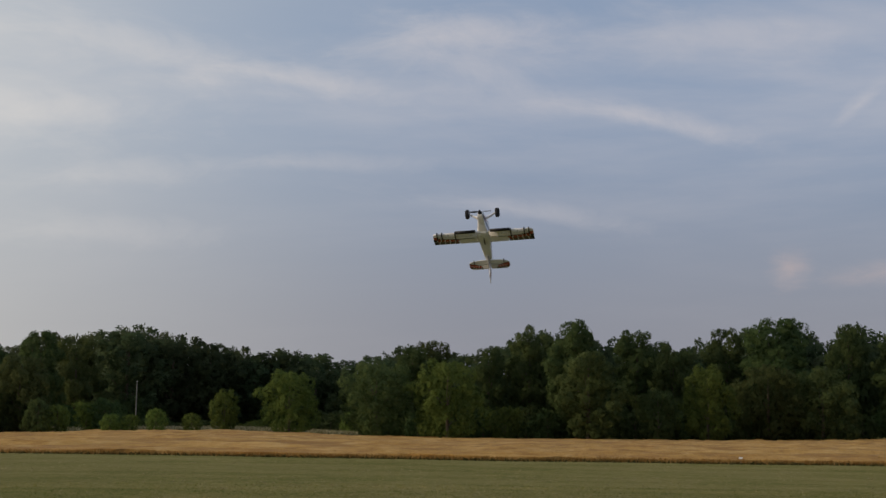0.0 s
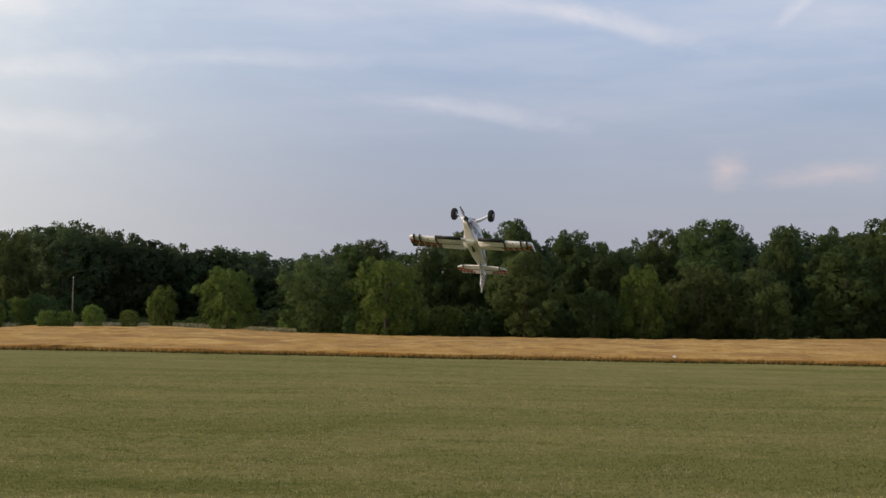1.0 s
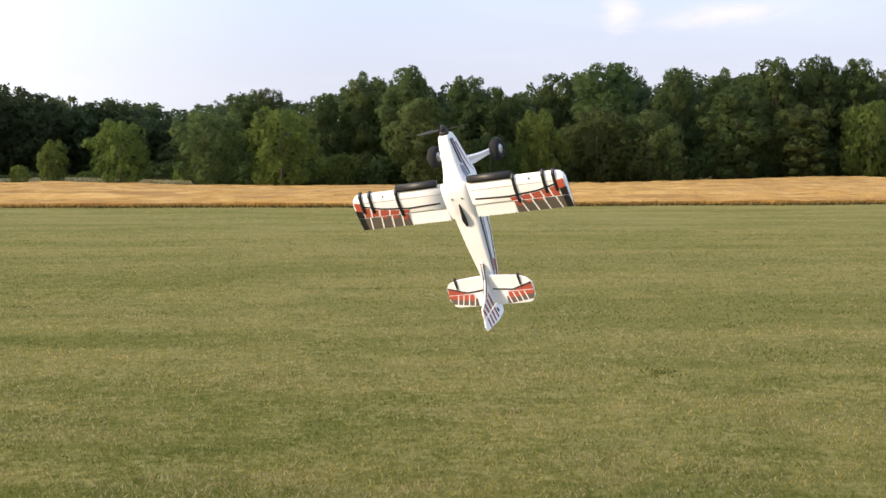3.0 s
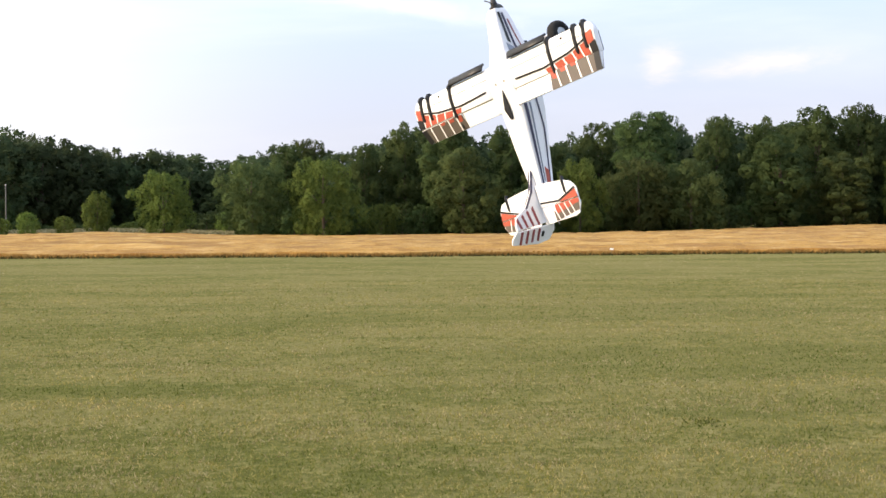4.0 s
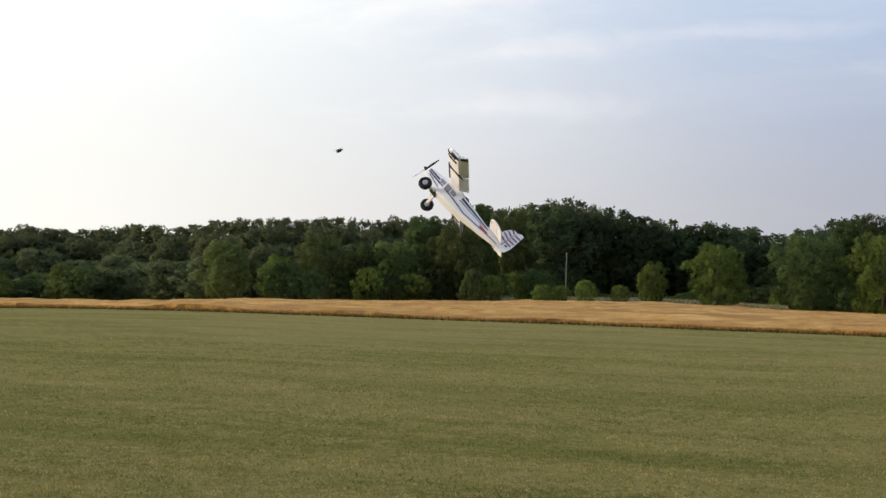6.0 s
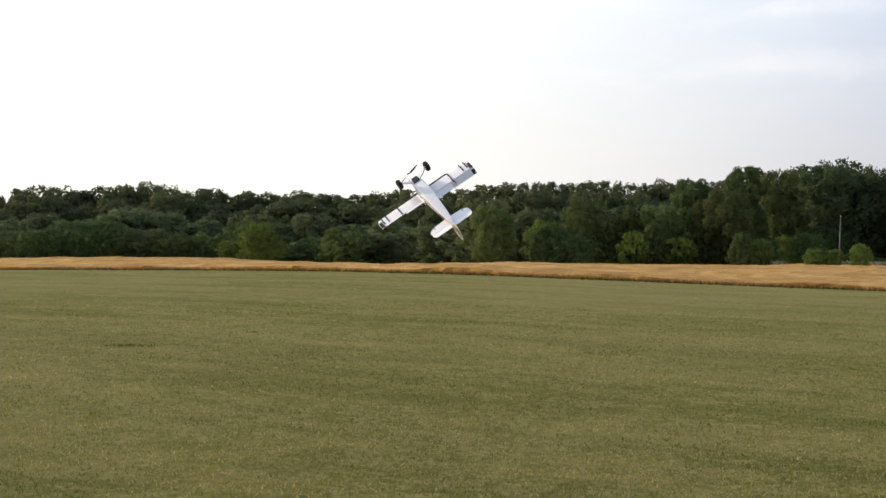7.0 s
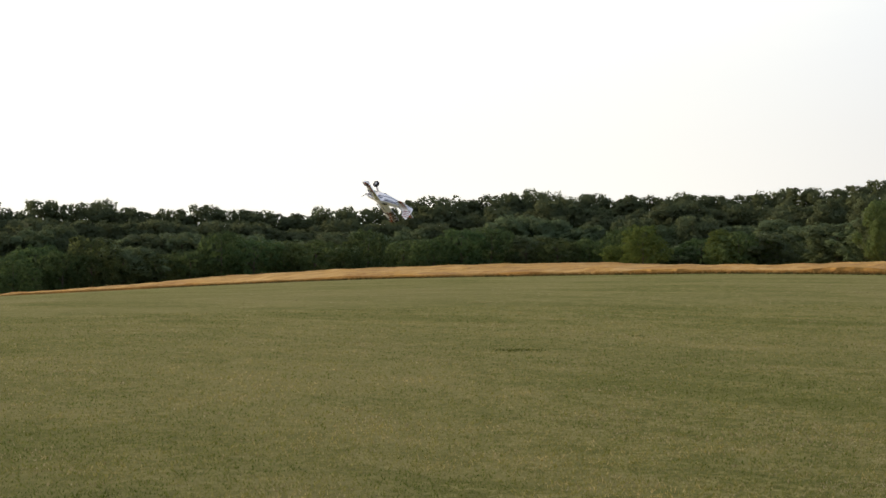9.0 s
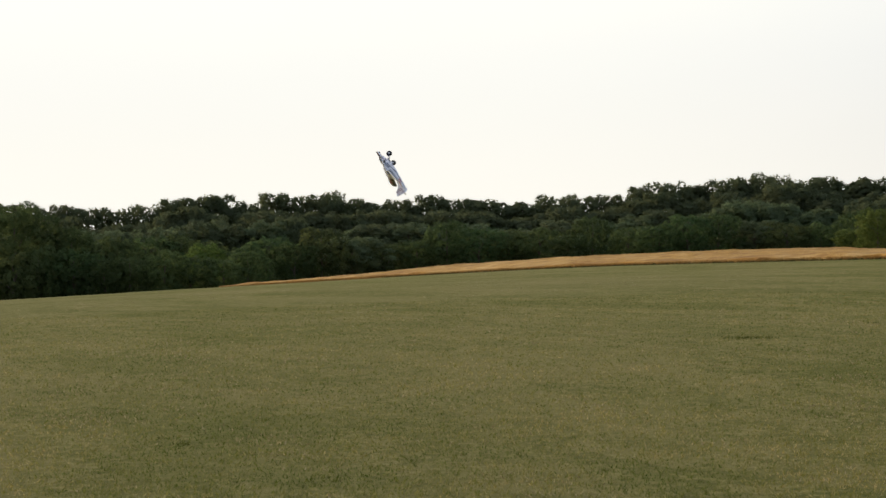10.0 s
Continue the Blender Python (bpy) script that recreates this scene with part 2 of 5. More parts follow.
# ---- materials ----
class Mat:
    """A principled material with small helpers for its nodes."""

    def __init__(self, name, rough=0.8, metal=0.0, spec=0.5):
        self.m = bpy.data.materials.new(name)
        self.m.use_nodes = True
        self.t = self.m.node_tree
        self.b = self.t.nodes["Principled BSDF"]
        self.b.inputs["Roughness"].default_value = rough
        self.b.inputs["Metallic"].default_value = metal
        self.b.inputs["Specular IOR Level"].default_value = spec

    def node(self, kind):
        return self.t.nodes.new(kind)

    def link(self, a, b):
        self.t.links.new(a, b)

    def coords(self, kind="Object", scale=(1, 1, 1), rot=(0, 0, 0)):
        c, mp = self.node("ShaderNodeTexCoord"), self.node("ShaderNodeMapping")
        mp.inputs["Scale"].default_value = scale
        mp.inputs["Rotation"].default_value = rot
        self.link(c.outputs[kind], mp.inputs[0])
        return mp.outputs[0]

    def noise(self, co, scale, detail=4, rough=0.55, dist=0.0):
        n = self.node("ShaderNodeTexNoise")
        n.inputs["Scale"].default_value, n.inputs["Detail"].default_value = scale, detail
        n.inputs["Roughness"].default_value, n.inputs["Distortion"].default_value = rough, dist
        self.link(co, n.inputs["Vector"])
        return n.outputs["Fac"]

    def ramp(self, fac, stops):
        n = self.node("ShaderNodeValToRGB")
        e = n.color_ramp.elements
        while len(e) < len(stops):
            e.new(0.5)
        for el, (p, c) in zip(e, stops):
            el.position, el.color = p, (*c, 1)
        self.link(fac, n.inputs[0])
        return n.outputs[0]

    def mix(self, fac, a, b, mode="MIX"):
        n = self.node("ShaderNodeMix")
        n.data_type, n.blend_type = "RGBA", mode
        for s, v in ((n.inputs["Factor"], fac), (n.inputs["A"], a), (n.inputs["B"], b)):
            if isinstance(v, (int, float)):
                s.default_value = v
            elif isinstance(v, tuple):
                s.default_value = (*v, 1) if len(v) == 3 else v
            else:
                self.link(v, s)
        return n.outputs["Result"]

    def color(self, c):
        if isinstance(c, tuple):
            self.b.inputs["Base Color"].default_value = (*c, 1)
        else:
            self.link(c, self.b.inputs["Base Color"])
        return self

    def bump(self, fac, strength=0.3, distance=0.01):
        n = self.node("ShaderNodeBump")
        n.inputs["Strength"].default_value, n.inputs["Distance"].default_value = strength, distance
        self.link(fac, n.inputs["Height"])
        self.link(n.outputs[0], self.b.inputs["Normal"])
        return self


def mat_turf():
    m = Mat("mown_turf", 1.0, spec=0.02)
    co = m.coords("Object")
    big = m.noise(co, 0.055, 5, 0.6)
    patch = m.noise(co, 0.33, 8, 0.66)
    clump = m.noise(co, 2.6, 6, 0.66, 0.3)
    grain = m.noise(m.coords("Object", (1.0, 0.8, 1)), 11, 6, 0.78)
    fine = m.noise(co, 45, 3, 0.7)
    base = m.ramp(grain, [(0.41, (0.050, 0.060, 0.012)), (0.50, (0.127, 0.125, 0.030)), (0.60, (0.267, 0.238, 0.097))])
    base = m.mix(m.ramp(clump, [(0.40, (0.62, 0.62, 0.62)), (0.50, (0, 0, 0))]), base, (0.065, 0.077, 0.017))
    base = m.mix(m.ramp(clump, [(0.51, (0, 0, 0)), (0.60, (0.55, 0.55, 0.55))]), base, (0.214, 0.190, 0.079))
    base = m.mix(m.ramp(patch, [(0.40, (0.42, 0.42, 0.42)), (0.50, (0, 0, 0))]), base, (0.081, 0.096, 0.023))
    base = m.mix(m.ramp(patch, [(0.50, (0, 0, 0)), (0.62, (0.42, 0.42, 0.42))]), base, (0.186, 0.165, 0.066))
    swath = m.noise(m.coords("Object", (0.10, 0.34, 1), (0, 0, radians(5))), 1.0, 9, 0.70, 0.4)
    base = m.mix(m.ramp(swath, [(0.41, (0.50, 0.50, 0.50)), (0.50, (0, 0, 0))]), base, (0.078, 0.089, 0.017))
    base = m.mix(m.ramp(swath, [(0.50, (0, 0, 0)), (0.60, (0.50, 0.50, 0.50))]), base, (0.191, 0.169, 0.066))
    base = m.mix(m.ramp(big, [(0.42, (0, 0, 0)), (0.60, (0.45, 0.45, 0.45))]), base, (0.182, 0.161, 0.066))
    m.color(base)
    m.bump(m.mix(0.6, fine, grain), 0.8, 0.05)
    m.b.inputs["Sheen Weight"].default_value = 0.09
    m.b.inputs["Sheen Roughness"].default_value = 0.45
    m.b.inputs["Sheen Tint"].default_value = (0.80, 0.68, 0.30, 1)
    return m.m


def mat_blade(name, a, b, c, drifts=False):
    m = Mat(name, 0.9, spec=0.05)
    g = m.node("ShaderNodeNewGeometry")
    col = m.ramp(g.outputs["Random Per Island"], [(0.0, a), (0.55, b), (1.0, c)])
    if drifts:      # lusher and drier stretches of the field
        swath = m.noise(m.coords("Object", (0.10, 0.34, 1), (0, 0, radians(5))), 1.0, 9, 0.70, 0.4)
        patch = m.noise(m.coords("Object"), 0.9, 7, 0.66)
        for fac in (swath, patch):
            col = m.mix(1.0, col, m.ramp(fac, [(0.40, (0.68, 0.78, 0.64)), (0.50, (1.0, 1.0, 1.0)), (0.60, (1.26, 1.17, 1.20))]), "MULTIPLY")
    m.color(col)
    tr = m.node("ShaderNodeBsdfTranslucent")
    m.link(col, tr.inputs["Color"])
    mx = m.node("ShaderNodeMixShader")
    mx.inputs[0].default_value = 0.5
    m.link(m.b.outputs[0], mx.inputs[1]), m.link(tr.outputs[0], mx.inputs[2])
    m.link(mx.outputs[0], m.t.nodes["Material Output"].inputs["Surface"])
    return m.m


def mat_wheat():
    m = Mat("ripe_wheat", 0.9, spec=0.15)
    streak = m.noise(m.coords("Object", (0.05, 0.075, 1), (0, 0, radians(3))), 1.0, 9, 0.75)
    fine = m.noise(m.coords("Object", (3, 3, 14)), 3.0, 4, 0.7)
    big = m.noise(m.coords("Object", (0.02, 0.06, 1)), 1.0, 4)
    base = m.ramp(fine, [(0.3, (0.27, 0.158, 0.042)), (0.55, (0.46, 0.255, 0.064)), (0.75, (0.56, 0.338, 0.098))])
    base = m.mix(m.ramp(streak, [(0.42, (0.85, 0.85, 0.85)), (0.54, (0, 0, 0))]), base, (0.29, 0.150, 0.043))
    base = m.mix(m.ramp(big, [(0.45, (0, 0, 0)), (0.7, (0.5, 0.5, 0.5))]), base, (0.49, 0.302, 0.100))
    lodged = m.noise(m.coords("Object", (0.35, 0.16, 1), (0, 0, radians(-3))), 1.0, 7, 0.75, 0.3)
    base = m.mix(m.ramp(lodged, [(0.40, (0.8, 0.8, 0.8)), (0.50, (0, 0, 0))]), base, (0.25, 0.130, 0.038))
    base = m.mix(m.ramp(lodged, [(0.53, (0, 0, 0)), (0.62, (0.6, 0.6, 0.6))]), base, (0.56, 0.37, 0.145))
    m.color(base)
    m.bump(fine, 0.5, 0.05)
    return m.m


def mat_leaf(name, dark, mid, light):
    """Foliage: a hue for each tree, a shade for each leaf clump."""
    m = Mat(name, 0.85, spec=0.08)
    g, o = m.node("ShaderNodeNewGeometry"), m.node("ShaderNodeObjectInfo")
    shade = m.ramp(g.outputs["Random Per Island"], [(0.0, dark), (0.6, mid), (1.0, light)])
    hue = m.node("ShaderNodeHueSaturation")
    mr = m.node("ShaderNodeMapRange")
    mr.inputs["To Min"].default_value, mr.inputs["To Max"].default_value = 0.485, 0.515
    m.link(o.outputs["Random"], mr.inputs["Value"])
    m.link(mr.outputs[0], hue.inputs["Hue"])
    mv = m.node("ShaderNodeMapRange")
    mv.inputs["To Min"].default_value, mv.inputs["To Max"].default_value = 0.80, 1.2
    m.link(o.outputs["Random"], mv.inputs["Value"])
    m.link(mv.outputs[0], hue.inputs["Value"])
    m.link(shade, hue.inputs["Color"])
    m.color(hue.outputs[0])
    tr = m.node("ShaderNodeBsdfTranslucent")
    m.link(hue.outputs[0], tr.inputs["Color"])
    mx = m.node("ShaderNodeMixShader")
    mx.inputs[0].default_value = 0.54
    out = m.t.nodes["Material Output"]
    m.link(m.b.outputs[0], mx.inputs[1]), m.link(tr.outputs[0], mx.inputs[2])
    m.link(mx.outputs[0], out.inputs["Surface"])
    return m.m


def mat_bark():
    m = Mat("bark", 0.95, spec=0.1)
    n = m.noise(m.coords("Object", (2, 2, 0.4)), 6, 6, 0.7)
    m.color(m.ramp(n, [(0.3, (0.05, 0.04, 0.03)), (0.7, (0.16, 0.13, 0.10))]))
    m.bump(n, 0.8, 0.05)
    return m.m


def mat_plain(name, col, rough=0.5, grain=0.06, scale=60, spec=0.4, metal=0.0):
    m = Mat(name, rough, metal, spec)
    n = m.noise(m.coords("Object"), scale, 4, 0.6)
    w = m.noise(m.coords("Object"), scale / 9, 3, 0.5)
    c0 = tuple(max(0, c * (1 - grain * 2)) for c in col)
    c1 = tuple(min(1, c * (1 + grain)) for c in col)
    m.color(m.mix(0.4, m.ramp(n, [(0.3, c0), (0.7, c1)]), m.ramp(w, [(0.3, c0), (0.7, c1)])))
    m.bump(n, 0.08, 0.001)
    return m.m


TURF, WHEAT, BARK = mat_turf(), mat_wheat(), mat_bark()
BLADES = mat_blade("grass_blades", (0.120, 0.138, 0.030), (0.200, 0.190, 0.050), (0.36, 0.31, 0.140), True)
STALKS = mat_blade("wheat_stalks", (0.27, 0.150, 0.045), (0.41, 0.238, 0.075), (0.50, 0.325, 0.115))
DRY = mat_blade("dry_tips", (0.22, 0.185, 0.085), (0.31, 0.26, 0.130), (0.42, 0.355, 0.205))
TUFT = mat_blade("rank_grass", (0.05, 0.065, 0.012), (0.075, 0.09, 0.018), (0.11, 0.12, 0.03))
# dark blade colour that stands in for shade under the wheat's edge
EDGE_SHADE = mat_blade("edge_shade", (0.045, 0.045, 0.018), (0.085, 0.075, 0.028), (0.15, 0.12, 0.05))
STRAW = mat_blade("dry_grass", (0.20, 0.19, 0.09), (0.33, 0.29, 0.16), (0.42, 0.38, 0.24))
LEAF = mat_leaf("oak_leaves", (0.055, 0.083, 0.031), (0.069, 0.100, 0.036), (0.084, 0.114, 0.042))
LEAF_OLIVE = mat_leaf("olive_leaves", (0.066, 0.090, 0.032), (0.084, 0.109, 0.039), (0.102, 0.126, 0.046))
LEAF_MID = mat_leaf("mid_leaves", (0.092, 0.118, 0.040), (0.112, 0.140, 0.047), (0.132, 0.160, 0.055))
LEAF_LIGHT = mat_leaf("light_leaves", (0.092, 0.130, 0.032), (0.113, 0.154, 0.038), (0.132, 0.172, 0.046))
# oak leaves darkened and cooled: shade inside the wood put into the colour
LEAF_SHADED = mat_leaf("shaded_leaves", (0.052, 0.076, 0.037), (0.066, 0.092, 0.043), (0.082, 0.107, 0.049))
# leaf colour paled and greyed: haze over the far wood painted in
LEAF_HAZED = mat_leaf("hazed_leaves", (0.106, 0.134, 0.066), (0.117, 0.146, 0.072), (0.128, 0.157, 0.078))
FOAM = mat_plain("white_foam", (0.86, 0.845, 0.87), 0.45, 0.02)
RED = mat_plain("orange_red_paint", (0.42, 0.088, 0.055), 0.45, 0.06)
GREY = mat_plain("taupe_grey_paint", (0.125, 0.103, 0.090), 0.5, 0.06)
BLACK = mat_plain("black_trim", (0.018, 0.017, 0.020), 0.45, 0.1)
NAVY = mat_plain("dark_violet_stripe", (0.05, 0.045, 0.09), 0.45, 0.08)
MAROON = mat_plain("maroon_stripe", (0.30, 0.07, 0.075), 0.5, 0.08)
GLASSY = mat_plain("smoked_window", (0.25, 0.27, 0.33), 0.15, 0.05)
RUBBER = mat_plain("tyre_rubber", (0.013, 0.013, 0.015), 0.9, 0.15, 40)
METAL = mat_plain("dull_metal", (0.45, 0.44, 0.42), 0.35, 0.05, metal=0.9)
POLE = mat_plain("weathered_pole", (0.17, 0.165, 0.155), 0.8, 0.15, 5)


# ---- building helpers ----
def mesh_from(name, verts, faces, mats=(), idx=None, smooth=False):
    me = bpy.data.meshes.new(name)
    me.from_pydata([tuple(v) for v in verts], [], faces)
    for m in mats:
        me.materials.append(m)
    if idx is not None:
        me.polygons.foreach_set("material_index", idx)
    if smooth:
        me.polygons.foreach_set("use_smooth", [True] * len(me.polygons))
    me.update()
    return me


def part(name, bm, material, parent, label=""):
    """Links a bmesh as one mesh object under a thing or a part."""
    me = bpy.data.meshes.new(name)
    bm.to_mesh(me)
    bm.free()
    me.materials.append(material)
    ob = new(name, me)
    ob.parent = parent
    return tagged(ob, label)


def thing(name, label, category, group="", kind=""):
    return tagged(new(name), label, category, group, kind)


# ---- ground ----
FALL_U = [-400, 8, 16, 24, 35.6, 48, 66, 97, 140, 200, 320, 900]
FALL_Z = [0, 0, -0.10, -0.33, -0.73, -1.22, -2.1, -3.9, -7.0, -8.5, -8.5, -8.5]
DOWN = (math.sin(radians(-115)), math.cos(radians(-115)))


# the far side of the crop: bearing, distance, and the angle under which its top shows
BACK_AZ = [-65, -63.2, -61, -59, -56.7, -54.6, -52.4, -50, -48, -45.7, -43.5, -41.3, -39, -35, -32.6, -31, -26.8, -22.6, -18.3, -14, -12.2, -9.5, -5.3, 0, 3.3, 7.2, 11, 14.7, 24]
BACK_R = [163, 161, 160, 160, 161, 163, 165, 168, 170, 173, 177, 180, 182, 182, 181, 180, 185, 184, 181, 177, 177, 176, 177, 178, 184, 194, 205, 214, 238]
BACK_EL = [-2.04, -1.90, -1.74, -1.57, -1.385, -1.26, -1.14, -1.05, -0.965, -0.92, -0.86, -0.85, -0.92, -0.92, -0.83, -0.71, -0.645, -0.57, -0.47, -0.42, -0.48, -0.57, -0.62, -0.63, -0.61, -0.55, -0.46, -0.36, -0.35]
EDGE = 65.0          # the crop begins along this line
CROP_H = 0.20


def smooth(v):
    v = np.clip(v, 0, 1)
    return v * v * (3 - 2 * v)


def field_fall(x, y):
    u = x * DOWN[0] + y * DOWN[1]
    z = (np.interp(u - 5, FALL_U, FALL_Z) + np.interp(u, FALL_U, FALL_Z) + np.interp(u + 5, FALL_U, FALL_Z)) / 3
    r = np.hypot(x, y)
    dip = np.interp(np.degrees(np.arctan2(x, y)), [-34, -24, 90, 120], [0, 1, 1, 0])
    return z + 0.05 * np.sin(x * 0.11 + 0.8) * np.sin(y * 0.09) * np.clip(r / 40 - 0.3, 0, 1) - 0.075 * dip * smooth((r - 25) / 40)


def ground_z(x, y):
    """Height of the field: level before the camera, falling away in the west, hollow behind the crop, with a rise far off."""
    x, y = np.asarray(x, float), np.asarray(y, float)
    r, az = np.hypot(x, y), np.arctan2(x, y)
    deg = np.degrees(az)
    z = field_fall(x, y)
    near = EDGE / np.cos(np.radians(np.clip(deg, -66, 40)))
    back, slope = np.interp(deg, BACK_AZ, BACK_R), np.tan(np.radians(np.interp(deg, BACK_AZ, BACK_EL)))
    gain = 1.4 + back * slope - field_fall(back * np.sin(az), back * np.cos(az))
    inside = np.interp(deg, [-74, -65, 24, 40], [0, 1, 1, 0])
    field = z + inside * gain * smooth((r - near) / np.maximum(back - near, 1))
    rise = z + np.clip(r - 250, 0, 180) * 0.03
    low = inside * (1.6 + r * slope - 0.3) + (1 - inside) * rise
    far = low + (rise - low) * smooth((r - back - 90) / 80)
    return field + (far - field) * smooth((r - back - 0.5) / 8)


def build_ground():
    radii = np.concatenate([np.linspace(0.0, 40, 41)[1:], np.linspace(42, 260, 110), np.geomspace(275, 4200, 26)])
    na = 480
    verts, faces = [(0, 0, 0)], []
    for r in radii:
        a = np.linspace(0, 2 * math.pi, na, endpoint=False)
        x, y = r * np.sin(a), r * np.cos(a)
        verts.extend(zip(x, y, ground_z(x, y)))
    for j in range(na):
        faces.append((0, 1 + (j + 1) % na, 1 + j))
    for i in range(len(radii) - 1):
        for j in range(na):
            a, b = 1 + i * na + j, 1 + i * na + (j + 1) % na
            faces.append((a, b, b + na, a + na))
    ob = new("ground", mesh_from("ground", verts, faces, [TURF], smooth=True))
    tagged(ob, "mown green and straw-tinged grass field with faint mowing lines", "ground", kind="structure")


def crop_back(x):
    """Where the crop ends towards the trees."""
    a = np.radians(BACK_AZ)
    return np.interp(x, np.array(BACK_R) * np.sin(a), np.array(BACK_R) * np.cos(a))


def edge_y(x):
    return EDGE + 0.35 * np.sin(x * 0.21) + 0.25 * np.sin(x * 0.63 + 1)


def build_crop():
    xs = np.linspace(-146, 97, 520)
    n = 84
    verts, faces = [], []
    rng = np.random.default_rng(3)
    waves = [(rng.uniform(0.15, 0.8), rng.uniform(0.4, 2.2) * rng.choice([-1, 1]), rng.uniform(0, 6.28)) for _ in range(14)]
    for x in xs:
        y0 = float(edge_y(x))
        y1 = max(float(crop_back(x)), y0 + 0.5)
        ys = y0 + (y1 - y0) * np.linspace(0, 1, n) ** 1.6
        zs = ground_z(np.full(n, x), ys)
        h = CROP_H + rng.normal(0, 0.012, n) + 0.026 * sum(np.sin(a * x + b * ys + c) for a, b, c in waves)
        verts.append((x, y0 - 0.03, float(zs[0]) - 0.02))
        verts.extend(zip([x] * n, ys + np.where(np.arange(n) == 0, rng.normal(0, 0.05), 0), zs + h))
    m = n + 1
    for i in range(len(xs) - 1):
        for j in range(m - 1):
            a = i * m + j
            faces.append((a, a + m, a + m + 1, a + 1))
    ob = new("wheat_field", mesh_from("wheat_field", verts, faces, [WHEAT]))
    tagged(ob, "strip of ripe golden wheat standing beyond the mown grass", "crop", kind="stuff")
    # ears and stalks along the near edge and over the top
    k = 36000
    xs = rng.uniform(-143, 95, k)
    d = rng.exponential(5.0, k) * (rng.random(k) > 0.35)
    d = np.where(d < 0.9 * (crop_back(xs) - edge_y(xs)), d, 0)
    ys = edge_y(xs) - 0.05 + d
    zs = ground_z(xs, ys)
    front = d < 0.02
    lo = np.where(front, 0.0, CROP_H * 0.7)
    hi = CROP_H + rng.uniform(-0.06, 0.04, k) + 0.03 * front
    w = rng.uniform(0.02, 0.06, k)
    lean = rng.normal(0, 0.05, k)
    P = np.zeros((k, 3, 3))
    P[:, 0] = np.c_[xs - w, ys, zs + lo]
    P[:, 1] = np.c_[xs + w, ys, zs + lo]
    P[:, 2] = np.c_[xs + lean, ys + rng.normal(0, .05, k), zs + hi]
    ob = new("wheat_stalks", mesh_from("wheat_stalks", P.reshape(-1, 3), np.arange(3 * k).reshape(-1, 3).tolist(), [STALKS]))
    tagged(ob, "ragged ears and stalks of ripe wheat along the field edge", "crop", kind="stuff")


def blades(name, label, xs, ys, lo, hi, w, mat, rng, lift=0.0):
    """Single-triangle grass blades, each with its own height, lean and turn."""
    k = len(xs)
    zs = ground_z(xs, ys) + lift
    h, a = rng.uniform(lo, hi, k), rng.uniform(0, math.pi, k)
    w = w * rng.uniform(0.6, 1.4, k)
    lx, ly = rng.normal(0, 0.8, k) * h, rng.normal(0, 0.8, k) * h
    P = np.zeros((k, 3, 3))
    P[:, 0] = np.c_[xs - w * np.cos(a), ys - w * np.sin(a), zs - 0.005]
    P[:, 1] = np.c_[xs + w * np.cos(a), ys + w * np.sin(a), zs - 0.005]
    P[:, 2] = np.c_[xs + lx, ys + ly, zs + h]
    me = bpy.data.meshes.new(name)
    me.vertices.add(3 * k), me.loops.add(3 * k), me.polygons.add(k)
    me.vertices.foreach_set("co", P.reshape(-1))
    me.loops.foreach_set("vertex_index", np.arange(3 * k))
    me.polygons.foreach_set("loop_start", np.arange(0, 3 * k, 3))
    me.materials.append(mat)
    me.update(calc_edges=True)
    return tagged(new(name, me), label, "grass", kind="stuff")


